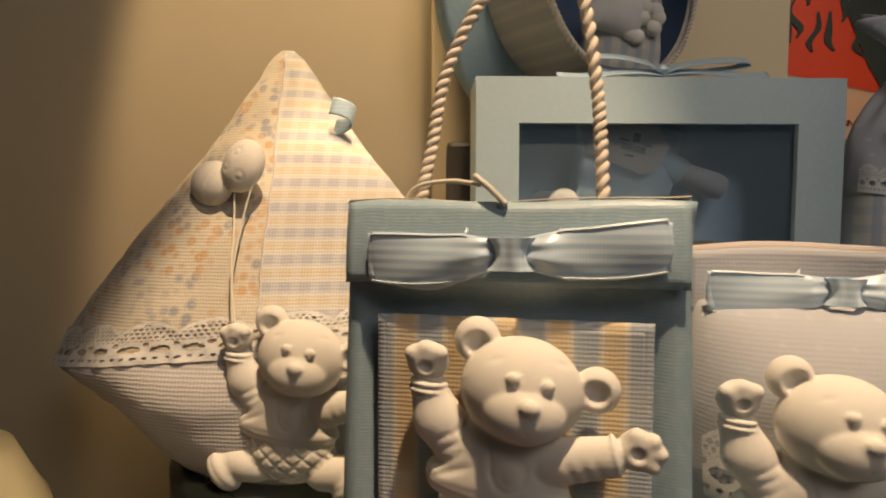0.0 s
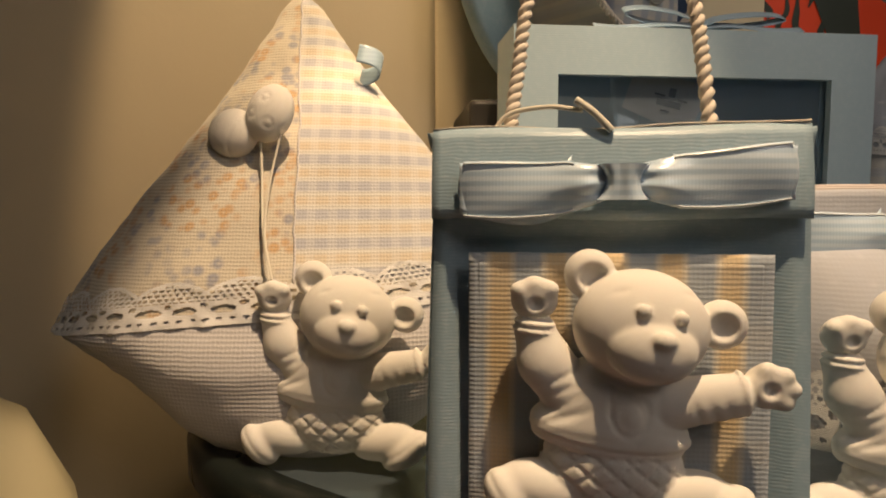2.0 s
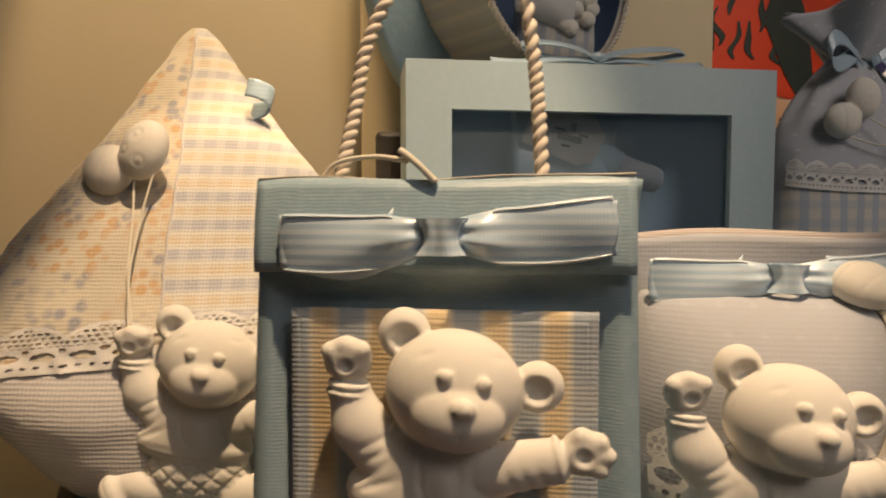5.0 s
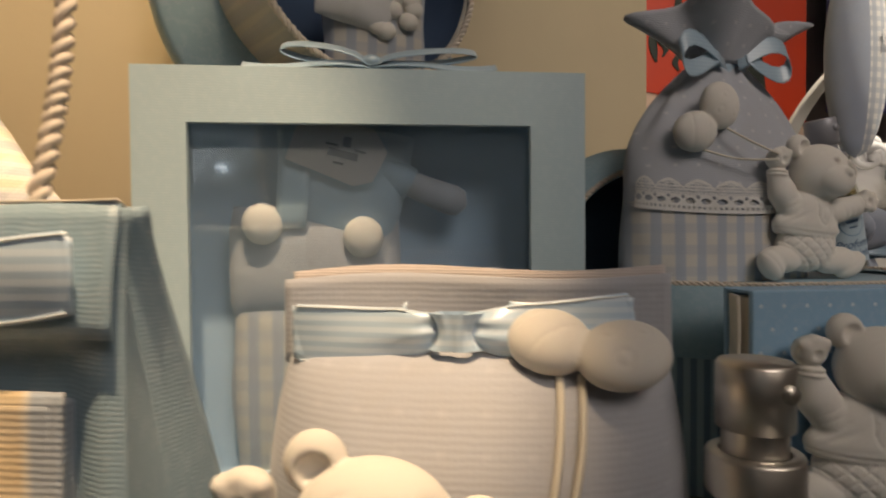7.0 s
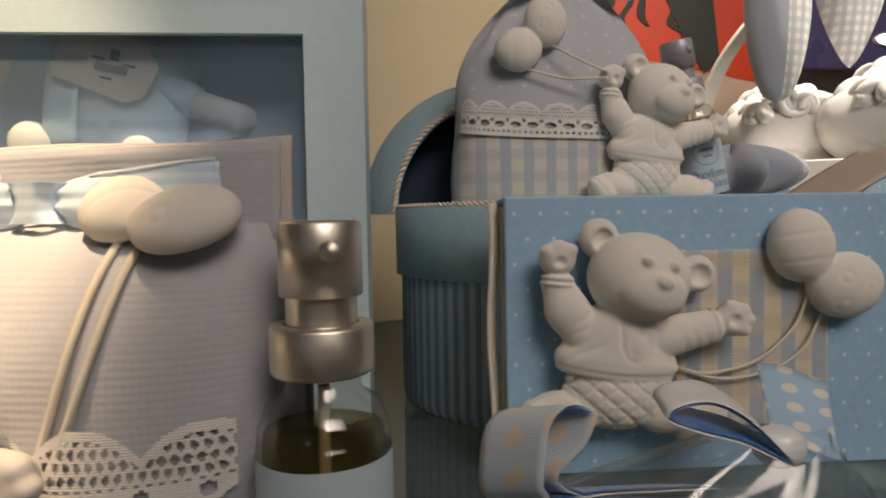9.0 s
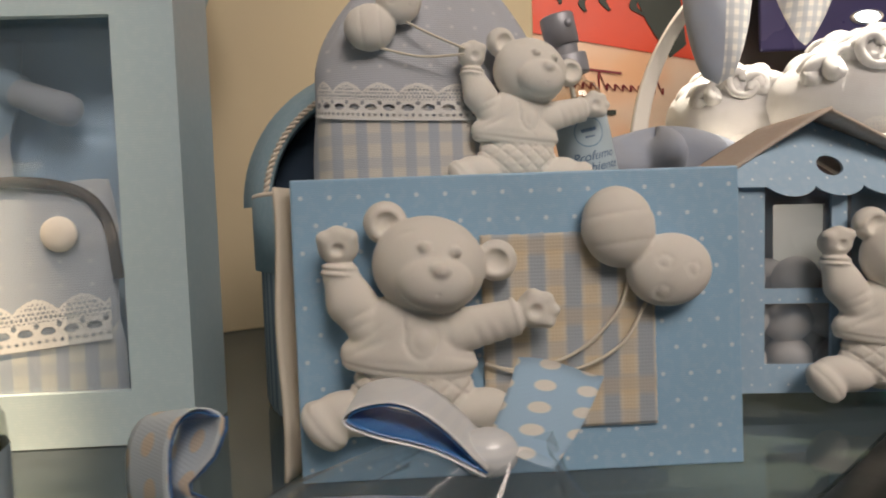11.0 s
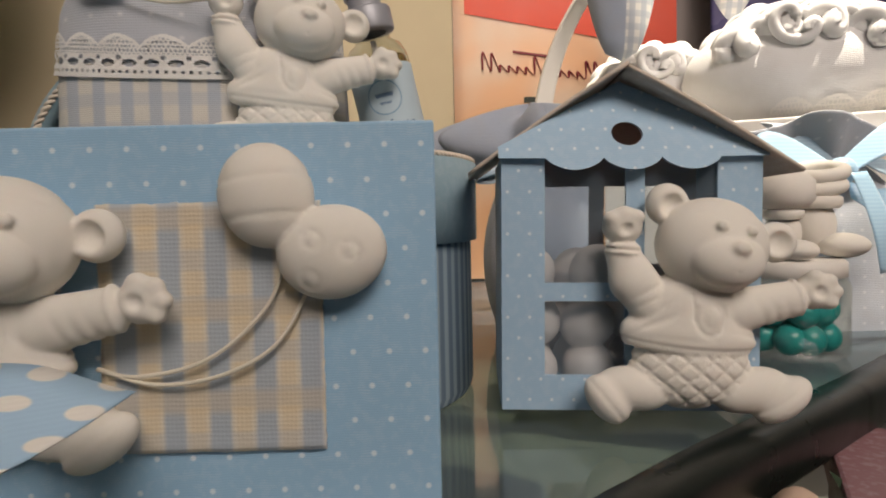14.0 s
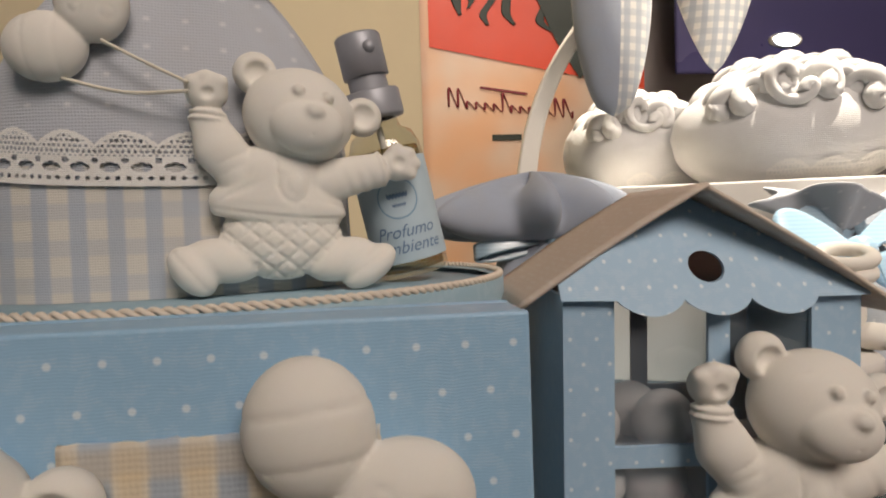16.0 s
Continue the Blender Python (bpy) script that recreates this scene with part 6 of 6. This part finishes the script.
def posy(m, seed, label):
    """Dark leaves with cream and rose flower heads."""
    s = thing("flower_posy", m, label, "flowers")
    rng = random.Random(seed)
    leaf = plain("dark_leaf", (0.035, 0.055, 0.03), 0.5, 200)
    cream, rose = plain("cream_petal", (0.62, 0.56, 0.46), 0.7, 200), plain("rose_petal", (0.45, 0.16, 0.20), 0.7, 200)
    bm = bmesh.new()
    for _ in range(90):
        c = Vector((rng.gauss(0, 0.030), rng.gauss(0, 0.025), 0.05 + rng.gauss(0, 0.018)))
        a, t, k = rng.uniform(0, 6.28), rng.uniform(-0.6, 0.9), rng.uniform(0.008, 0.015)
        f, side = Vector((math.cos(a) * math.cos(t), math.sin(a) * math.cos(t), math.sin(t))), Vector((-math.sin(a), math.cos(a), 0))
        pts = [c - f * k, c + side * k * 0.45, c + f * k + Vector((0, 0, -0.003)), c - side * k * 0.45]
        vs = [bm.verts.new(q) for q in pts]
        mid = bm.verts.new(c + Vector((0, 0, 0.002)))
        for i in range(4):
            bm.faces.new((vs[i], vs[(i + 1) % 4], mid))
    part("leaves", bm, leaf, s, "dark green leaves")
    for k in range(9):
        c = Vector((rng.gauss(0, 0.028), rng.gauss(0, 0.022), 0.060 + rng.gauss(0, 0.012)))
        bm = bmesh.new()
        for q in range(7):
            a = q * 2.4
            fill(bm, ball(0.0062, pose(c.x + 0.005 * math.cos(a), c.y + 0.005 * math.sin(a), c.z + 0.002 * math.sin(q), rng.uniform(0, 60), rng.uniform(0, 60)) @ Matrix.Diagonal((1, 0.45, 0.9, 1)), 10, 6))
        part("flower_head", bm, cream if k % 3 else rose, s, "cream or rose flower head")
    part("pot", lathe([(0.0001, 0), (0.022, 0), (0.028, 0.045), (0.026, 0.046), (0.0001, 0.040)], 24), COUNTER, s, "dark pot")


posy(pose(0.490, 0.262, -0.100), 3, "posy of cream and rose flowers with dark leaves, lower shelf")
posy(pose(0.525, 0.215, -0.100), 7, "posy of small cream flowers with dark leaves, lower shelf")
posy(pose(0.440, 0.185, -0.100), 9, "posy of mixed flowers with dark leaves, lower shelf")


def cream_jar():
    prof = [(0.0001, 0.0), (0.040, 0.0), (0.050, 0.03), (0.062, 0.10), (0.060, 0.155), (0.047, 0.195), (0.026, 0.218), (0.0001, 0.226)]
    bm = lathe([(r, z * 0.69) for r, z in prof], 48)
    for v in bm.verts:
        v.co += Vector((v.co.x, v.co.y, 0)).normalized() * (0.005 * noise.noise(v.co * 42) - 0.001)
    solo("ceramic_jar", bm, plain("cream_glaze", (0.60, 0.54, 0.34), 0.45, 120, 0.0002), pose(-0.193, 0.190, -0.100), "cream glazed ceramic jar with uneven shoulder, lower shelf", "jar")


cream_jar()


def angel():
    """A small plain figurine that stands among the flowers."""
    bm = lathe([(0.0001, 0), (0.019, 0), (0.017, 0.02), (0.010, 0.058), (0.007, 0.066), (0.0001, 0.068)], 24)
    fill(bm, ball(0.0115, pose(0, 0, 0.077), 20, 14))
    for s in (-1, 1):
        fill(bm, ball(0.010, pose(0.011 * s, 0.003, 0.081) @ Matrix.Diagonal((0.8, 0.8, 1, 1)), 14, 10))
    solo("angel_figurine", bm, plain("bisque", (0.60, 0.44, 0.34), 0.6, 300), pose(0.476, 0.283, -0.100), "small beige bisque figurine among flowers, lower shelf", "figurine")


angel()
